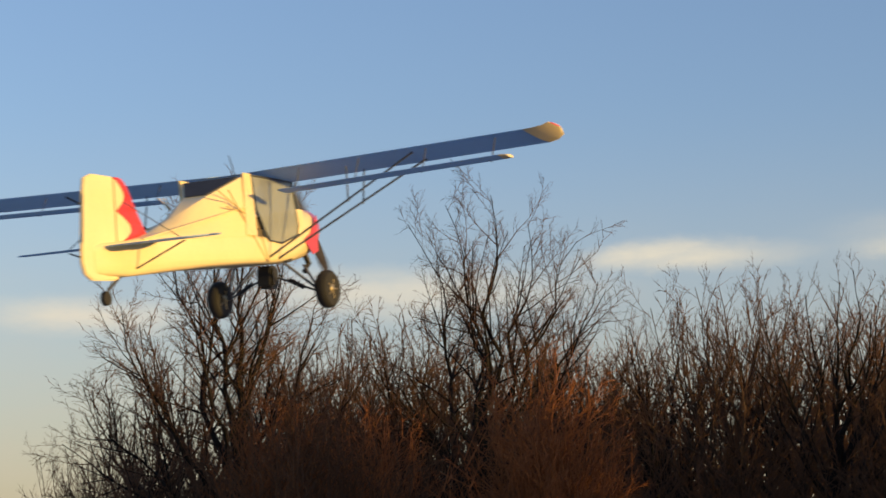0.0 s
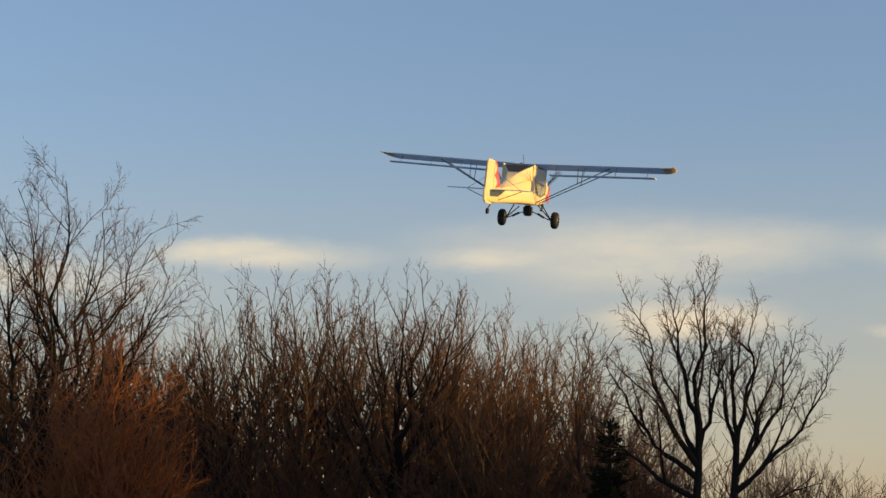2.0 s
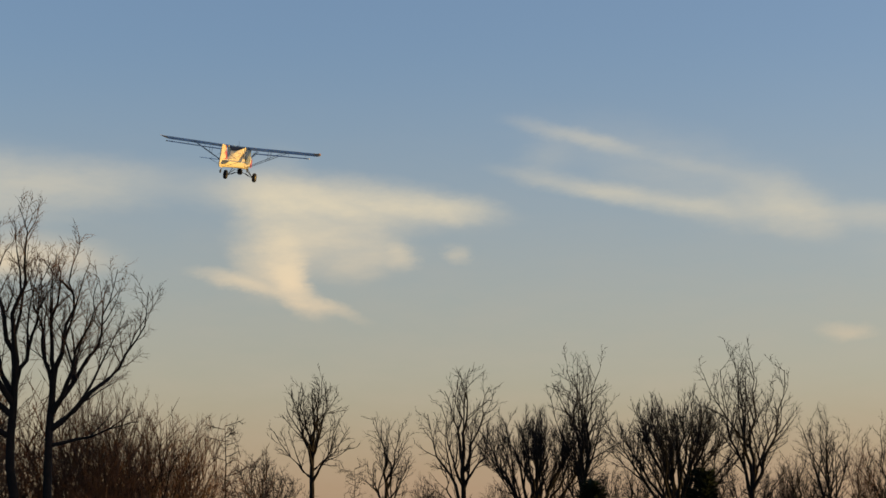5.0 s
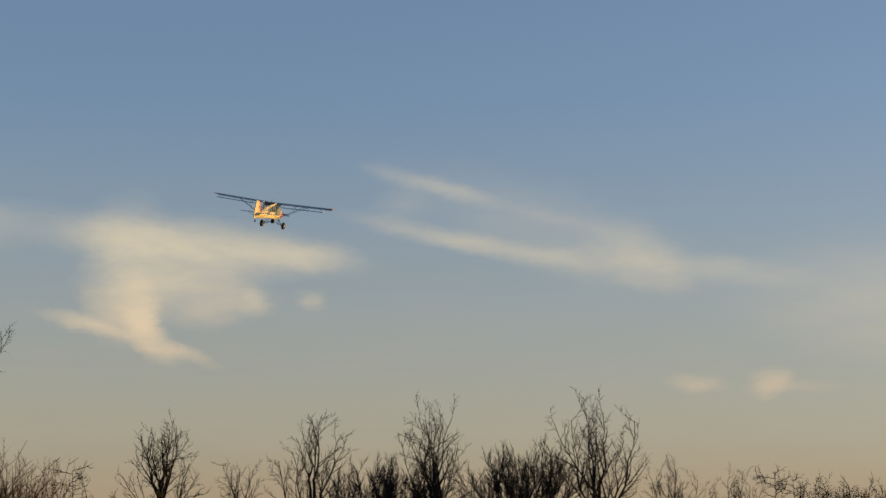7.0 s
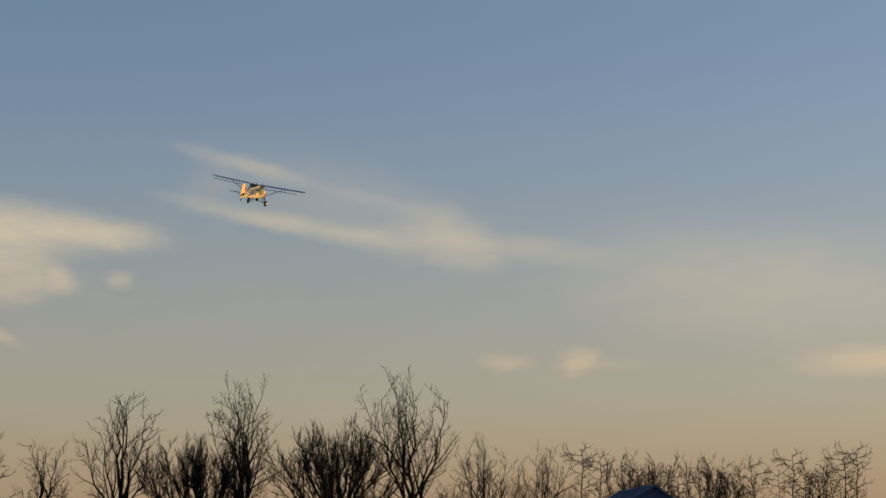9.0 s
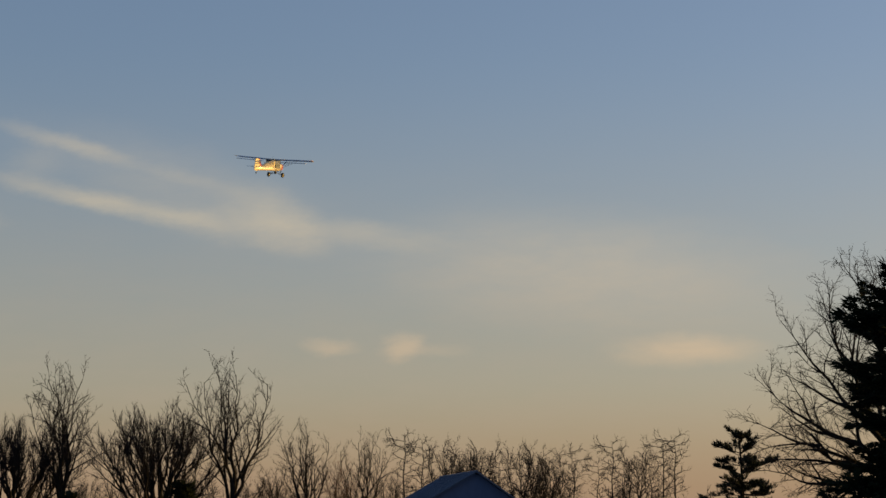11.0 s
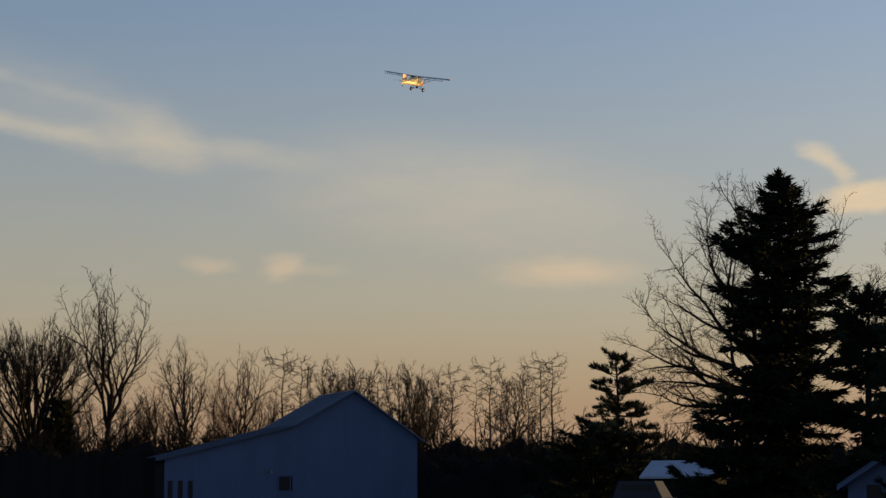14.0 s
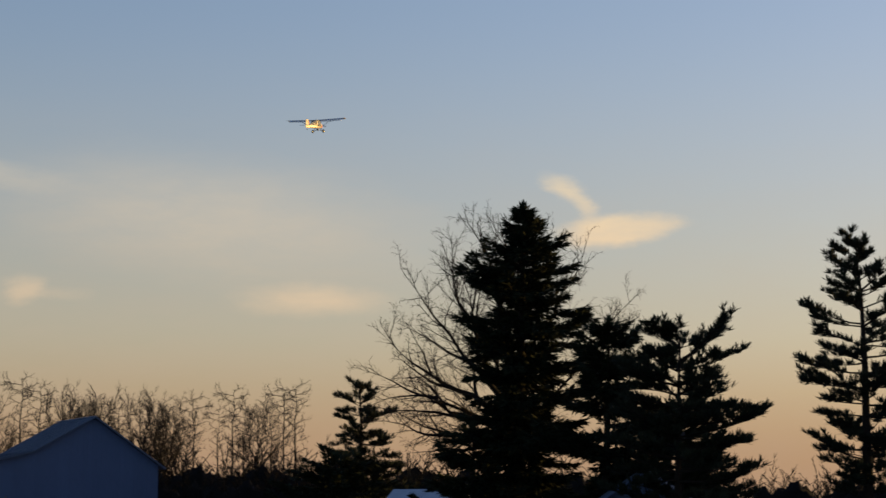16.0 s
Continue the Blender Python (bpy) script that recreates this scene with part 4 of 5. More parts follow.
def make_car():
    car = tagged(new("car"), "dark blue car parked beside the shed", "car")
    part("body", loft([ring(x, h, lo, hi, q, 16) for x, h, lo, hi, q in ((-2.2, 0.6, 0.45, 0.85, 4), (-2.0, 0.82, 0.3, 0.95, 5), (-0.8, 0.88, 0.25, 1.0, 5), (0.9, 0.88, 0.25, 0.98, 5), (1.9, 0.82, 0.28, 0.85, 5), (2.2, 0.6, 0.4, 0.72, 4))]), CAR_PAINT, car)
    part("cabin", loft([[(x * (1 - 0.28 * t), y * (1 - 0.22 * t), 0.94 + 0.86 * t) for x, y in ((-1.7, -0.8), (1.0, -0.8), (1.0, 0.8), (-1.7, 0.8))] for t in (0, 0.5, 0.9, 1.0)]), CAR_PAINT, car)
    for s in (1, -1):
        part("side_window", plate([(-1.35, 0.98), (0.75, 0.98), (0.5, 1.62), (-1.15, 1.62)], 0.02, "y", s * 0.715), WINDOW_DARK, car)
        for x in (-1.35, 1.4):
            wheel = part("wheel", loft([ring_y(y, r, 18) for y, r in ((-0.1, 0.2), (-0.11, 0.3), (0.11, 0.3), (0.1, 0.2))]), RUBBER, car)
            wheel.matrix_basis = pose(x, s * 0.8, 0.3)
        part("headlight", box(2.05, 2.2, s * 0.6 - 0.14, s * 0.6 + 0.14, 0.6, 0.72, 0.02), WINDOW_DARK, car)
    return car


make_car().matrix_basis = spot(53.3, 108, 160)


def make_pole():
    pole = tagged(new("utility_pole"), "weathered wooden utility pole by the pines", "utility pole")
    sh = Shape()
    sh.tube([Vector((0, 0, -0.3)), Vector((0.02, 0, 2.5)), Vector((0.03, 0, 5.4))], [0.11, 0.1, 0.085], 10)
    new("post", sh.mesh("post", DARK_WOOD)).parent = pole
    part("bracket", box(-0.16, 0.2, -0.16, -0.06, 4.6, 4.9, 0.02), TUBE_METAL, pole)
    return pole


make_pole().matrix_basis = spot(61.56, 85)


def make_fence():
    fence = tagged(new("board_fence"), "tall weathered board fence beside the barn", "fence")
    rng = random.Random(9)
    part("rail", box(-12, 0, 0.03, 0.09, 2.6, 2.7, 0.005), DARK_WOOD, fence)
    part("rail", box(-12, 0, 0.03, 0.09, 0.5, 0.6, 0.005), DARK_WOOD, fence)
    x = -12.0
    while x < 0:
        w = rng.uniform(0.2, 0.26)
        part("board", box(x, x + w - 0.006, 0.0, 0.025, -0.1, 3.3 + rng.uniform(-0.12, 0.12), 0), DARK_WOOD, fence, "", False)
        x += w
    return fence


make_fence().matrix_basis = spot(40.1, 124, 0)


def tall(el, away):
    return away * math.tan(radians(el)) + 1.6


# ---- the wood in the near field ----
WOOD = "bare trees of the near wood"
# the tall dark tree: two stems of many steep limbs
ASH_LIMBS = [(0.28, -0.30, 0.05, 0.58, 0.16), (0.3, -0.24, -0.1, 0.74, 0.1), (0.34, -0.13, 0.06, 0.9, 0.06), (0.42, -0.05, -0.05, 0.97, 0.03), (0.45, 0.03, 0.05, 1.0, 0.02),
             (0.4, 0.11, -0.06, 0.93, 0.07), (0.36, 0.2, 0.08, 0.8, 0.12), (0.3, 0.29, -0.05, 0.62, 0.16), (0.26, -0.34, 0.02, 0.46, 0.1), (0.33, 0.1, 0.24, 0.72, 0.1), (0.35, -0.08, -0.25, 0.74, 0.1)]
tagged(put(grown_tree("bare_tree", 11, tall(11.9, 85), ASH_LIMBS, 0.013, 0.01, fine=0.014, bark=DARK_BARK_BACKLIT, lift=0.06, wander=0.09), -5.9, 85),
             "tall bare dark-barked tree with a wide twiggy crown", "tree", WOOD)
# the open tree with long leaders
POPLAR_LIMBS = [(0.4, -0.13, 0.03, 0.94, 0.15), (0.46, 0.035, -0.04, 1.0, 0.02), (0.45, 0.12, 0.05, 0.95, 0.1), (0.38, 0.26, -0.03, 0.82, 0.13), (0.34, -0.29, 0.04, 0.74, 0.1), (0.42, -0.05, -0.08, 0.98, 0.06),
                (0.47, -0.02, 0.14, 0.84, 0.08), (0.34, 0.2, 0.15, 0.66, 0.12), (0.36, -0.2, -0.14, 0.62, 0.12), (0.4, 0.18, -0.12, 0.9, 0.12)]
tagged(put(grown_tree("bare_tree", 23, tall(11.5, 85), POPLAR_LIMBS, 0.0125, 0.0, fine=0.013, lift=0.08, crook=0.09, wander=0.12, bark=DARK_BARK_BACKLIT), 1.1, 85),
                "tall open bare tree with long sinuous leaders", "tree", WOOD)
vase = tagged(put(grown_tree("bare_tree", 37, tall(9.6, 84), fan(3, 17, 0.12, 0.42, 0.31, 0.97, 0.3, 0.12, 0.15), 0.0135, 0.0, gap=(0.62, 0.29, 0.31), fine=0.014, lift=0.1, angle=(20, 48)), 7.9, 84),
              "dense bare tree with many upright stems", "tree", WOOD)
broad = tagged(put(grown_tree("bare_tree", 38, tall(9.6, 83), fan(8, 15, 0.22, 0.5, 0.36, 0.97, 0.34, 0.15, 0.1), 0.0165, 0.01, gap=(0.62, 0.29, 0.31), fine=0.014, lift=0.1, angle=(20, 50), bark=DARK_BARK_BACKLIT), 10.5, 83),
               "dense bare tree with a broad fan of limbs", "tree", WOOD)
for src, turn, away, spin, size in ((vase, 13.9, 84, 210, 0.86), (broad, 6.0, 92, 75, 1.0), (vase, 2.9, 96, 110, 0.92), (broad, -8.0, 99, 300, 0.74), (vase, 12.2, 90, 300, 1.0), (vase, 15.6, 94, 20, 0.76), (vase, -2.6, 95, 260, 0.86), (broad, 4.2, 99, 40, 0.98), (vase, 16.9, 98, 90, 0.66), (vase, -9.8, 96, 10, 0.66)):
    again(src, turn, away, spin, size)
back = tagged(put(grown_tree("bare_tree", 39, tall(9.0, 112), fan(5, 9, 0.15, 0.5, 0.25, 1.0, 0.3, 0.1), 0.014, 0.0, (0.85, 0.5, 0.6), fine=0.024, lift=0.08, least=0.6), -6.8, 112, 50), "bare tree in the depth of the wood", "tree", WOOD)
for turn, away, spin, size in ((-8.2, 114, 50, 0.85), (-4.2, 110, 130, 0.9), (0.4, 108, 330, 0.9), (2.4, 112, 15, 0.85), (5.0, 114, 100, 0.85), (7.4, 110, 190, 1.0), (9.2, 112, 280, 1.0), (13.0, 112, 60, 0.98), (15.0, 114, 250, 0.9), (11.2, 114, 10, 0.98), (-1.6, 113, 210, 0.9), (16.6, 112, 170, 0.8), (-3.4, 106, 20, 0.95), (-0.5, 104, 120, 0.95), (1.5, 106, 200, 0.95), (-5.4, 106, 260, 0.85), (3.6, 107, 70, 0.95)):
    again(back, turn, away, spin, size)

# the open twin-trunked tree at the end of the wood
twin = "large bare twin-trunked tree with a broad open crown"
LEFT_TWIN = [(0.47, -0.25, 0.06, 0.8, 0.16), (0.5, -0.17, -0.08, 0.93, 0.14), (0.56, -0.07, 0.1, 0.98, 0.02), (0.57, 0.01, -0.06, 1.0, 0.0), (0.54, 0.07, 0.08, 0.88, 0.1), (0.42, -0.3, -0.04, 0.66, 0.12), (0.52, -0.1, 0.16, 0.84, 0.1)]
RIGHT_TWIN = [(0.53, 0.02, 0.08, 0.95, -0.04), (0.56, 0.08, -0.09, 0.97, 0.06), (0.5, 0.19, 0.07, 0.9, 0.14), (0.46, 0.28, -0.05, 0.82, 0.18), (0.5, 0.13, -0.14, 0.84, 0.12), (0.42, 0.25, 0.03, 0.49, 0.02), (0.56, -0.05, 0.03, 0.88, 0.02)]
for seed, el, turn, away, rows, lean in ((51, 9.45, 18.95, 72, LEFT_TWIN, -0.01), (52, 8.9, 19.75, 72.5, RIGHT_TWIN, 0.015)):
    tagged(put(grown_tree("bare_tree", seed, tall(el, away), rows, 0.0155, lean, (0.3, 0.13, 0.11), (0.32, 0.46, 0.55), fine=0.011, lift=0.1, crook=0.08, wander=0.12, bark=DARK_BARK_BACKLIT, limb_girth=0.66), turn, away), twin, "tree", WOOD)
slim = tagged(put(grown_tree("bare_tree", 61, tall(8.4, 80), fan(6, 9, 0.3, 0.75, 0.12, 1.0, 0.3, 0.05, 0.2), 0.009, -0.01, (0.5, 0.25, 0.2), (0.5, 0.5, 0.5), fine=0.014, lift=0.1, forks=1), 15.7, 80), "slim bare young tree", "tree", WOOD)
for turn, away, spin, size in ((4.6, 84, 60, 0.95), (6.0, 95, 160, 0.85), (-1.0, 90, 220, 0.8), (17.4, 92, 300, 0.6), (22.3, 100, 40, 0.5), (23.4, 110, 140, 0.45), (21.6, 96, 200, 0.46), (-3.2, 88, 20, 0.72), (20.9, 94, 320, 0.5)):
    again(slim, turn, away, spin, size)
russet = tagged(put(grown_tree("bare_tree", 63, tall(7.3, 75), fan(9, 24, 0.05, 0.4, 0.29, 1.0, 0.36, 0.2, 0.05), 0.012, 0.0, (0.6, 0.27, 0.24), fine=0.0145, lift=0.05, angle=(24, 58), wander=0.14, bark=TWIG_RED, twig=TWIG_RED, forks=2), 2.6, 75), "dense rounded tree of fine reddish shoots", "tree", WOOD)
for turn, away, spin, size in ((-4.6, 80, 130, 0.92),):
    again(russet, turn, away, spin, size)
for src, turn, away, spin, size in ((vase, 13.3, 80, 150, 0.74), (vase, -3.2, 84, 50, 0.76), (broad, -0.9, 86, 170, 0.78), (vase, 17.7, 90, 240, 0.66), (russet, -1.9, 79, 200, 0.86), (vase, -2.2, 92, 100, 0.8), (broad, 0.6, 96, 20, 0.74)):
    again(src, turn, away, spin, size)

# undergrowth
for turn, away, wide, el, seed, mat, lab, n in (
        (2.4, 74, 4.6, 5.4, 1, TWIG_RED, "dense reddish-brown thicket of bare shoots", 170), (-3.6, 77, 7.5, 6.6, 2, TWIG_BROWN, "bare brown undergrowth", 130),
        (-8.0, 82, 7.0, 4.6, 3, TWIG_BROWN, "bare brown undergrowth", 110), (5.6, 80, 7.0, 6.0, 4, TWIG_BROWN, "bare brown undergrowth", 130),
        (9.6, 79, 8.0, 5.4, 5, TWIG_BROWN, "bare brown undergrowth", 150), (13.4, 78, 6.5, 5.2, 6, TWIG_BROWN, "bare brown undergrowth", 140),
        (16.2, 82, 6.0, 4.6, 7, TWIG_BROWN, "bare brown undergrowth", 130), (22.4, 92, 11.0, 3.7, 8, TWIG_BROWN, "bare brown undergrowth", 150),
        (18.6, 96, 9.0, 5.0, 9, TWIG_BROWN, "bare brown undergrowth", 130)):
    tagged(put(brush("undergrowth", seed, wide, 4.0, tall(el, away), n, mat, 14, 0.016, 8), turn, away), lab, "undergrowth", kind="stuff")
for turn, away, wide, el, seed in ((-8.2, 104, 9, 4.2, 31), (-4.0, 103, 12, 6.4, 32), (1.5, 102, 12, 6.4, 33), (6.8, 104, 12, 6.0, 34), (12.0, 103, 12, 6.0, 35), (16.8, 106, 10, 4.8, 36), (8.0, 118, 14, 5.6, 37), (-2.0, 118, 16, 7.0, 38)):
    tagged(put(brush("undergrowth", seed, wide, 6.0, tall(el, away), 100, TWIG_BROWN, 14, 0.04, 7), turn, away), "bare brown undergrowth deep in the wood", "undergrowth", kind="stuff")
for turn, away, el, seed in ((-4.4, 130, 5.7, 41), (4.0, 128, 6.4, 42), (12.4, 130, 6.3, 43)):
    tagged(put(brush("undergrowth", seed, 20, 8.0, tall(el, away), 230, TWIG_BROWN, 9, 0.055, 6), turn, away), "close-grown bare poles at the back of the wood", "undergrowth", kind="stuff")
for src, turn, away, spin, size in ((vase, 21.4, 96, 30, 0.62), (broad, 22.6, 98, 120, 0.56), (vase, 23.5, 104, 200, 0.55), (russet, 22.0, 100, 40, 0.5), (vase, 20.3, 99, 260, 0.6), (broad, 24.2, 112, 300, 0.38)):
    again(src, turn, away, spin, size)
tagged(put(conifer("cedar_tree", 71, tall(5.4, 76), 2.0, 34, NEEDLE, 0.28, 0.1), 16.5, 76), "small dark evergreen cedar at the edge of the wood", "tree")

# ---- the line of trees beyond the field ----
LINE = "bare trees along the far field"
# twigs as dark as the bark: backlighting is put into their colour
FAR = dict(fine=0.023, bark=DARK_BARK_BACKLIT, twig=DARK_BARK_BACKLIT, gap=(0.66, 0.3, 0.32), lift=0.08, least=0.5)
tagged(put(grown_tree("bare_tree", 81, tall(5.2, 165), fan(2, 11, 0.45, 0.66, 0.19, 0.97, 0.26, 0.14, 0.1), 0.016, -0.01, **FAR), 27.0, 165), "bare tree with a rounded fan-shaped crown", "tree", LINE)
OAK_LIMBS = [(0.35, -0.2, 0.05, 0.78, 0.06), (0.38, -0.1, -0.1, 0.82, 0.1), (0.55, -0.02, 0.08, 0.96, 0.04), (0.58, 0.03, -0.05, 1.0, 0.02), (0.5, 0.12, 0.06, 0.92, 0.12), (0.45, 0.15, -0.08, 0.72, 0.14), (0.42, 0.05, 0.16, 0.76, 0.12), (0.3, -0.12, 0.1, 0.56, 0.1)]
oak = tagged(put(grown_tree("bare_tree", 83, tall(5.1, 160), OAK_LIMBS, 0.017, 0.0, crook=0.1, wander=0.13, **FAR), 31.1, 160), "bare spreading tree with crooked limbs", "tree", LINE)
ball = tagged(put(grown_tree("bare_tree", 87, tall(4.9, 155), fan(4, 16, 0.2, 0.34, 0.4, 0.86, 0.16, 0.02, 0.1), 0.02, 0.0, (0.38, 0.2, 0.2), (0.32, 0.5, 0.55), fine=0.024, bark=DARK_BARK_BACKLIT, twig=DARK_BARK_BACKLIT, lift=0.14, angle=(16, 44), bare=0.48, least=0.6), 36.95, 155), "dense round-headed bare tree with a fan of limbs", "tree", LINE)
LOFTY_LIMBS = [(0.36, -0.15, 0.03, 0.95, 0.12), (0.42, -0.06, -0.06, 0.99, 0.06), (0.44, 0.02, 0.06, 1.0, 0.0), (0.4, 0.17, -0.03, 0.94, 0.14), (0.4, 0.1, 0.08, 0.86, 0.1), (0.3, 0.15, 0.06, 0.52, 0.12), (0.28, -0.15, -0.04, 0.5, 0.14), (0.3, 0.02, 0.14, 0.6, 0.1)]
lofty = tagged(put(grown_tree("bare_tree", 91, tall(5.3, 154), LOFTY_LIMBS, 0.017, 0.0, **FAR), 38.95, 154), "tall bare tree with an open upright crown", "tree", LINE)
# slim trunks, tops pressed flat by the wind
rng = random.Random(5)
PRESSED = []
for k in range(24):
    out = (0.05 + 0.1 * (k / 23) ** 2) * rng.uniform(0.5, 1.25)
    PRESSED.append((0.4 + 0.58 * k / 23, out * math.cos(2.4 * k) + 0.02, out * math.sin(2.4 * k), 0.43 + 0.58 * k / 23, 0.1))
# this row's twigs carry the painted silhouette darkness too
clip = tagged(put(grown_tree("bare_tree", 95, tall(3.4, 215), PRESSED, 0.0115, 0.02, (0.3, 0.22, 0.3), (0.6, 0.6, 0.6), 0.026, 0.04, angle=(30, 65), least=0.5, forks=0, taper=0.88, wobble=0.12, crook=0.04, bark=DARK_BARK_BACKLIT, twig=DARK_BARK_BACKLIT, bare=0.15, limb_girth=0.3), 44.1, 215), "slim bare tree with a flat twiggy head", "tree", LINE)
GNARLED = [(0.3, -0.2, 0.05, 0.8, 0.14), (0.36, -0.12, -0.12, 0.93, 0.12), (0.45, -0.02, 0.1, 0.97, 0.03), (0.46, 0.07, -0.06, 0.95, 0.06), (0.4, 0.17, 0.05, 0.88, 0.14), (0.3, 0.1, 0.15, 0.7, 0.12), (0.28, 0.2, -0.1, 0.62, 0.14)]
gnarl = tagged(put(grown_tree("bare_tree", 96, tall(3.3, 212), GNARLED, 0.015, -0.02, (0.38, 0.24, 0.3), (0.36, 0.5, 0.5), 0.026, 0.06, least=0.5, forks=2, wobble=0.12, crook=0.09, wander=0.13, bark=DARK_BARK_BACKLIT, twig=DARK_BARK_BACKLIT), 46.9, 212), "crooked bare tree with a flat twiggy head", "tree", LINE)
for src, turn, away, spin, size in ((ball, 33.1, 158, 150, 0.94), (lofty, 34.4, 156, 90, 0.98), (clip, 24.6, 172, 60, 0.88), (oak, 29.0, 162, 250, 0.78), (gnarl, 25.5, 168, 200, 0.72), (clip, 28.1, 170, 20, 0.62), (clip, 28.75, 172, 90, 0.45), (gnarl, 26.0, 174, 10, 0.66),
                                    (lofty, 41.0, 185, 40, 0.84), (lofty, 42.5, 188, 170, 0.8), (slim, 41.8, 180, 0, 0.85), (lofty, 43.4, 195, 280, 0.62), (slim, 40.0, 178, 130, 0.7), (oak, 32.3, 172, 100, 0.5), (oak, 35.7, 170, 250, 0.58), (oak, 40.2, 172, 80, 0.62), (gnarl, 38.0, 176, 80, 0.7), (gnarl, 35.0, 175, 300, 0.66), (oak, 37.9, 168, 170, 0.55), (lofty, 30.1, 178, 60, 0.5), (oak, 43.0, 190, 10, 0.6),
                                    (gnarl, 33.7, 176, 20, 0.62), (oak, 34.9, 182, 140, 0.55), (gnarl, 36.3, 180, 220, 0.68), (oak, 37.2, 184, 320, 0.55), (gnarl, 39.4, 182, 160, 0.64), (oak, 39.9, 186, 50, 0.58), (gnarl, 40.7, 190, 270, 0.66), (gnarl, 42.0, 196, 100, 0.66), (oak, 31.9, 184, 10, 0.5), (gnarl, 30.3, 180, 190, 0.55)):
    again(src, turn, away, spin, size)
for turn in (43.6, 44.8, 45.3, 45.8, 46.3, 47.4, 47.8, 48.3, 48.9, 49.3, 49.6, 50.0, 50.4, 50.7, 51.0):
    again(gnarl if rng.random() < (0.55 if turn < 48 else 0.2) else clip, turn, 214 + rng.uniform(-6, 8), rng.uniform(0, 360), rng.uniform(0.82, 1.06))
far_brush = tagged(put(brush("thicket", 21, 30, 6, 5.2, 120, DARK_BARK_BACKLIT, 16, 0.036, 6), 27, 185), "bare dark thicket along the field edge", "thicket", kind="stuff")
for turn, away, size in ((18.5, 150, 1.0), (23, 170, 1.1), (32.5, 180, 1.0), (38.5, 172, 1.3), (34.6, 168, 1.25), (41.6, 182, 1.3), (44, 205, 1.2), (49, 212, 1.25), (53.5, 225, 1.3), (62, 230, 1.3), (68, 215, 1.2), (57, 235, 1.25)):
    again(far_brush, turn, away, 0, size)

# shoots and inner bank share the colour that holds the hedge's shade
hedge = tagged(put(brush("hedge", 25, 26, 5, 5.4, 130, HEDGE_UNLIT, 26, 0.026, 10, 0.7), 48.6, 150), "dense dark hedge behind the barn", "hedge", kind="stuff")
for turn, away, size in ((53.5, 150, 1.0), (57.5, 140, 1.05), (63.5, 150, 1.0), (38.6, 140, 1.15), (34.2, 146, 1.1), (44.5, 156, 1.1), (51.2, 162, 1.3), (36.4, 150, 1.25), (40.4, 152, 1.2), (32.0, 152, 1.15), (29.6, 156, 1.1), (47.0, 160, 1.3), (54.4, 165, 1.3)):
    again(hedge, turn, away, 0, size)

# ---- the farmyard evergreens ----
YARD = "evergreens round the farmyard"
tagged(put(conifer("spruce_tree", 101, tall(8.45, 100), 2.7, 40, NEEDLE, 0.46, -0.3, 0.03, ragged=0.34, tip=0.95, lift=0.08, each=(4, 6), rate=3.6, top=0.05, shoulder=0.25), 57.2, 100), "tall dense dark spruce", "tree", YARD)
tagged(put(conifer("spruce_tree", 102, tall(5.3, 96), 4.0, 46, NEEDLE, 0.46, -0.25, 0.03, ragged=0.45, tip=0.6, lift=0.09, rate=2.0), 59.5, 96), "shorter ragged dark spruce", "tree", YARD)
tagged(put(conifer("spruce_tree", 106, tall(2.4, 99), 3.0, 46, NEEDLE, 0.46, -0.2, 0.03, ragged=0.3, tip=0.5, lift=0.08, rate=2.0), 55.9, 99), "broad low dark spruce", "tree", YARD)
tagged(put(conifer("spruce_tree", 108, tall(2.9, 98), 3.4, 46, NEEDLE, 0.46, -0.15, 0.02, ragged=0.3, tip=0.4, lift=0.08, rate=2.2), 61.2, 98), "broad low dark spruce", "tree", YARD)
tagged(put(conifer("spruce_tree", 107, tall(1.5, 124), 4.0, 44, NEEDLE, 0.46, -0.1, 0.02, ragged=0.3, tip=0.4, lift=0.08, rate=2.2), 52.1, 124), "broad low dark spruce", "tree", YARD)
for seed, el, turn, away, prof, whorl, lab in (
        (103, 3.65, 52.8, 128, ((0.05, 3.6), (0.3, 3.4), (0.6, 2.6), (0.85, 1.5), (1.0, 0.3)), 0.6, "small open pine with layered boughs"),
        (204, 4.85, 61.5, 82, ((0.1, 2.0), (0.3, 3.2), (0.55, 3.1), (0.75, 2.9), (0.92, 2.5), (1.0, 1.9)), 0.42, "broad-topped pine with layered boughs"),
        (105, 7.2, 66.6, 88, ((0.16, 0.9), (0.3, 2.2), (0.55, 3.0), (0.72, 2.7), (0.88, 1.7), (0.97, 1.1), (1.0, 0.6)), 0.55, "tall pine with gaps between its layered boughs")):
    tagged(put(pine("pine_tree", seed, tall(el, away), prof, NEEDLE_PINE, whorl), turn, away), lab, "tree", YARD)
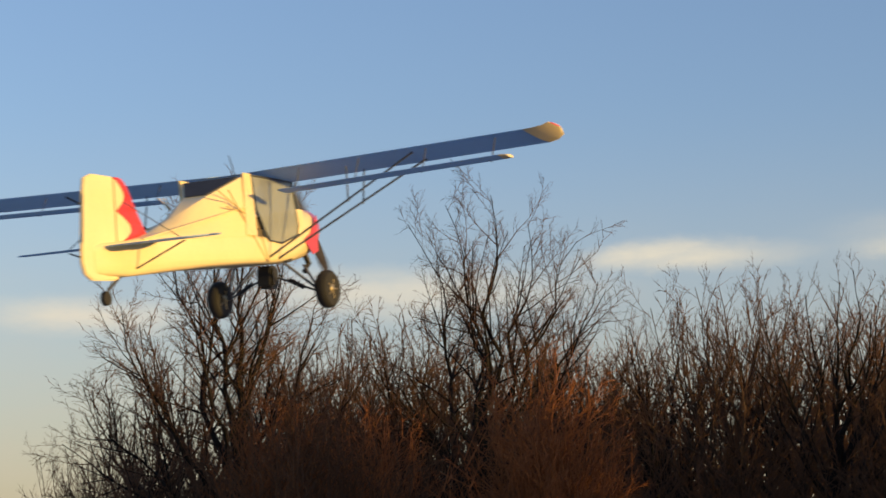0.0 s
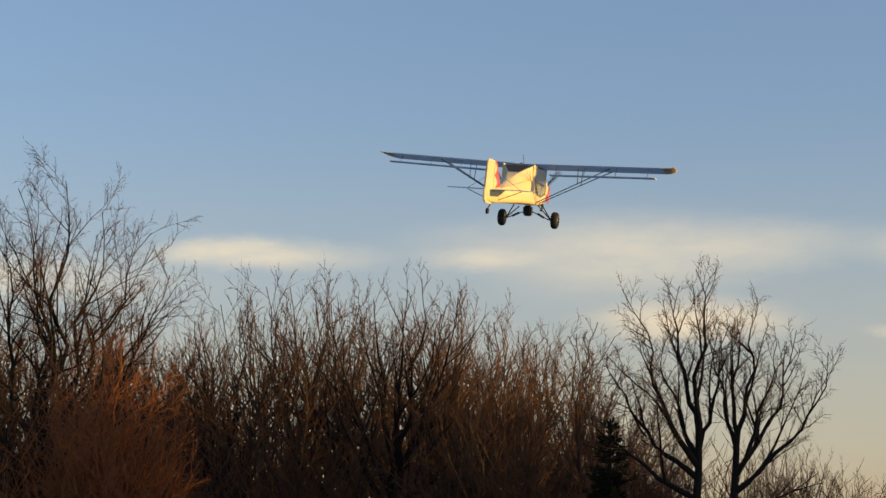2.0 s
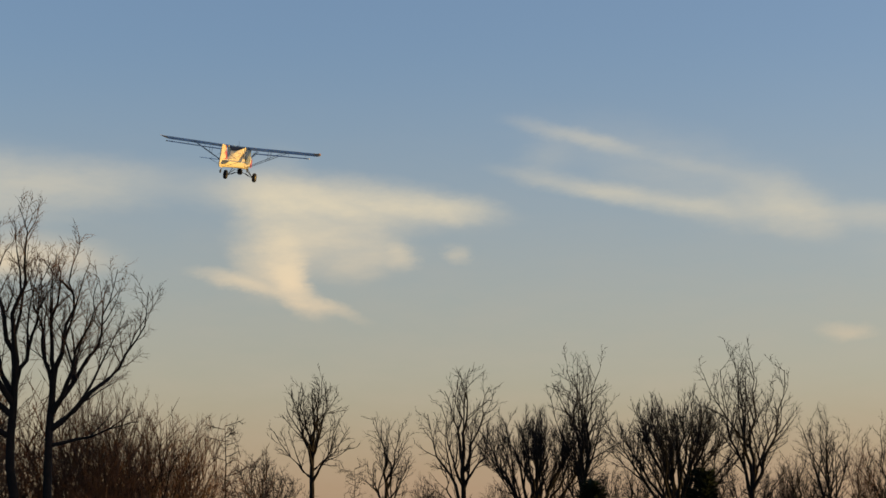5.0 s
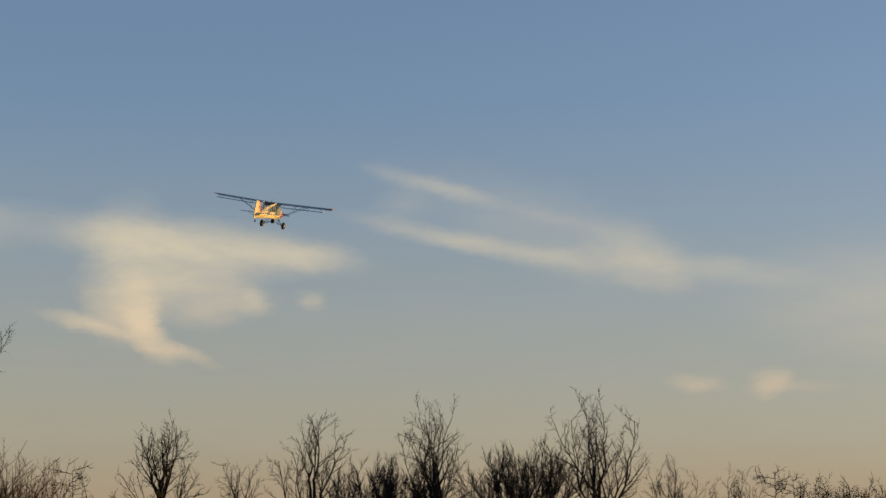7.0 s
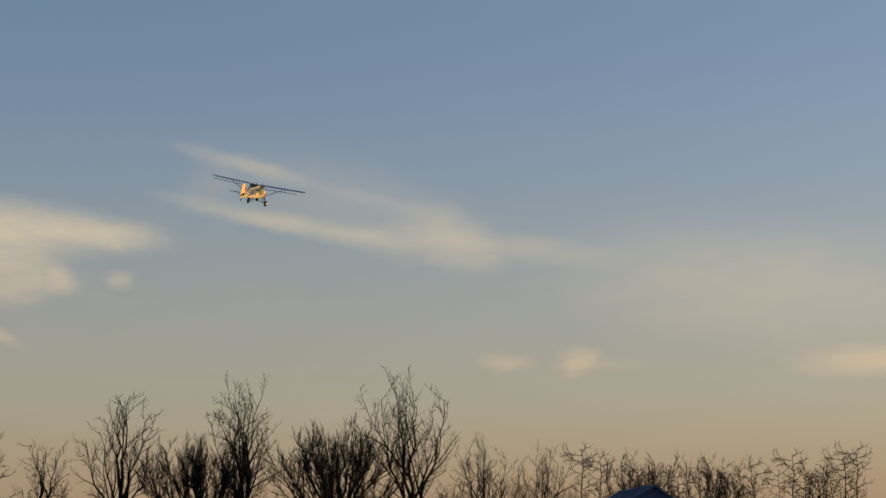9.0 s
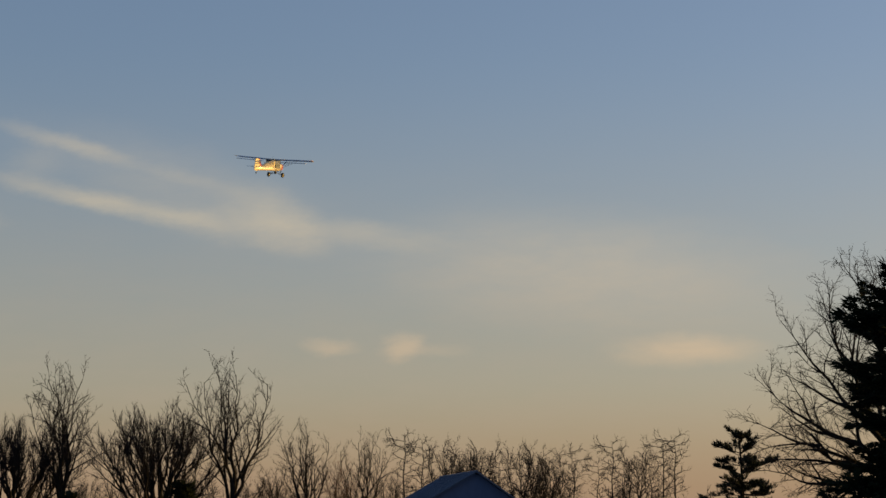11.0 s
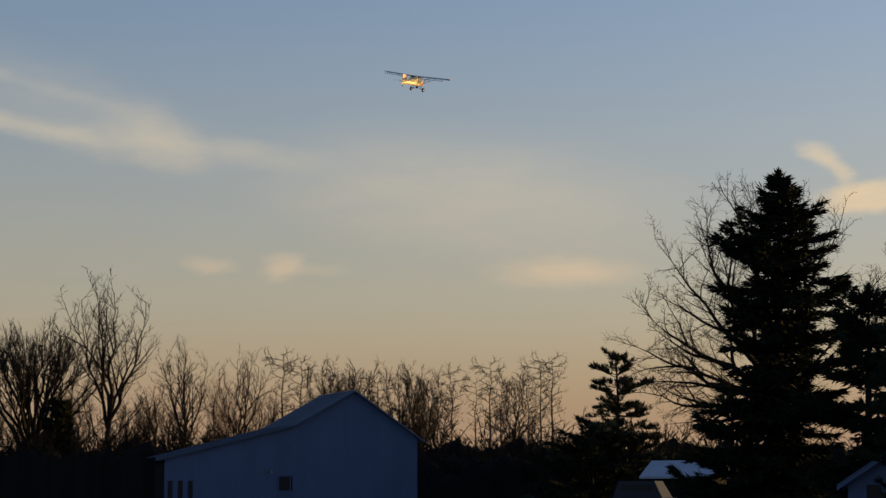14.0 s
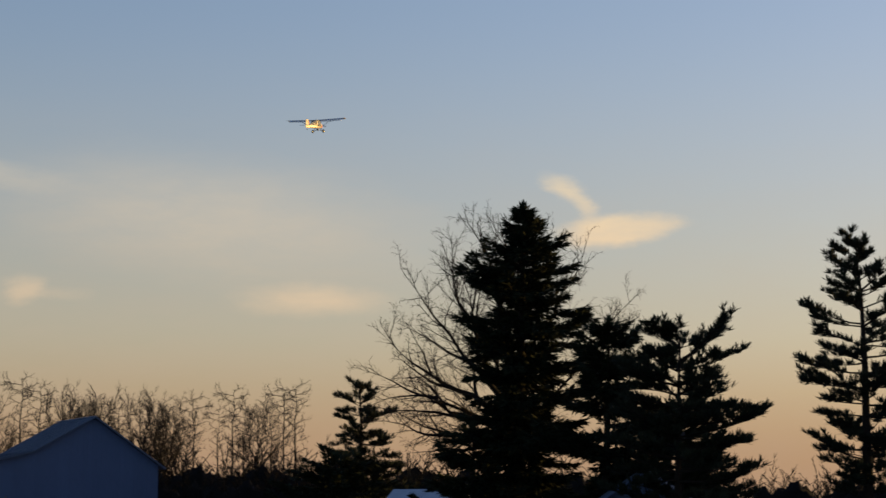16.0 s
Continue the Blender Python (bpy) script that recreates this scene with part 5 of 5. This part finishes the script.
YARD_LIMBS = [(0.3, -0.42, 0.05, 0.36, -0.08), (0.33, -0.43, -0.06, 0.52, 0.06), (0.36, -0.38, 0.1, 0.66, 0.12), (0.38, -0.3, -0.08, 0.82, 0.14), (0.42, -0.2, 0.06, 0.94, 0.1), (0.48, -0.1, -0.1, 0.97, 0.04), (0.5, 0.0, 0.1, 0.98, 0.0),
              (0.48, 0.1, -0.06, 0.96, 0.04), (0.44, 0.2, 0.08, 0.9, 0.1), (0.4, 0.34, -0.06, 0.74, 0.14), (0.36, 0.38, 0.06, 0.58, 0.12), (0.3, -0.3, 0.2, 0.28, -0.08), (0.34, -0.3, -0.2, 0.46, 0.04), (0.4, -0.1, 0.3, 0.7, 0.1)]
# crown twigs coloured as a backlit silhouette
tagged(put(grown_tree("bare_tree", 111, tall(8.3, 106), YARD_LIMBS, 0.02, 0.0, (0.36, 0.2, 0.17), (0.36, 0.48, 0.5), fine=0.0145, forks=3, lift=0.03, angle=(28, 62), crook=0.13, wander=0.15, bark=DARK_BARK_BACKLIT, twig=DARK_BARK_BACKLIT), 57.0, 106), "huge spreading bare tree behind the spruce", "tree")
for turn, away, high, seed in ((37.55, 150, tall(2.2, 150), 121), (34.6, 152, tall(1.9, 152), 122)):
    tagged(put(conifer("juniper", seed, high, 1.5, 26, NEEDLE, 0.5, 0.5, 0.02, ragged=0.15, tip=0.3), turn, away), "dark columnar juniper at the field edge", "shrub")

# unseen spruces added towards the low sun, to shade the wood and the yard
BREAK = "spruces of the windbreak"
shade_spruce = tagged(conifer("spruce_tree", 131, 19.0, 4.2, 10, NEEDLE, 1.5, -0.1, 0.02, ragged=0.3, tip=0.45, lift=0.06, rate=1.5), "unseen spruce added to cast shade", "tree", BREAK)
shade_spruce.matrix_basis = pose(114, 11, 0)
for x, y, size in ((104, 14, 0.86), (102, 20, 0.9), (105, 27, 0.76), (103, 34, 0.74), (97, -4.5, 1.0), (113, 22, 0.85), (114, 31, 0.78)):
    copy_thing(shade_spruce, pose(x, y, 0, 0, 0, 47 * y)).scale = (size, size, size)


def motions():
    rows = [(t, pose(x, y, z, bank, -pitch, 90 - turn)) for t, x, y, z, turn, pitch, bank in FLIGHT]
    walk(plane, rows)
    # the propeller turns 76 degrees from picture to picture
    hub = Matrix.Translation((1.95, 0, -0.57))
    walk(prop, [(k / 30, hub @ Matrix.Rotation(radians(70 + 76 * k), 4, "X")) for k in range(481)])

    walk(bird, [(t, pose(x, y, z, 18, -12, 159)) for t, x, y, z in (
        (0.0, 50.15, 6.08, 4.10), (3.2, 15.43, 19.15, 4.10), (3.5, 12.18, 20.37, 5.14), (4.0, 6.76, 22.42, 6.88), (4.3, 3.50, 23.64, 7.92), (16.0, -123.43, 71.43, 9.09))])


motions()
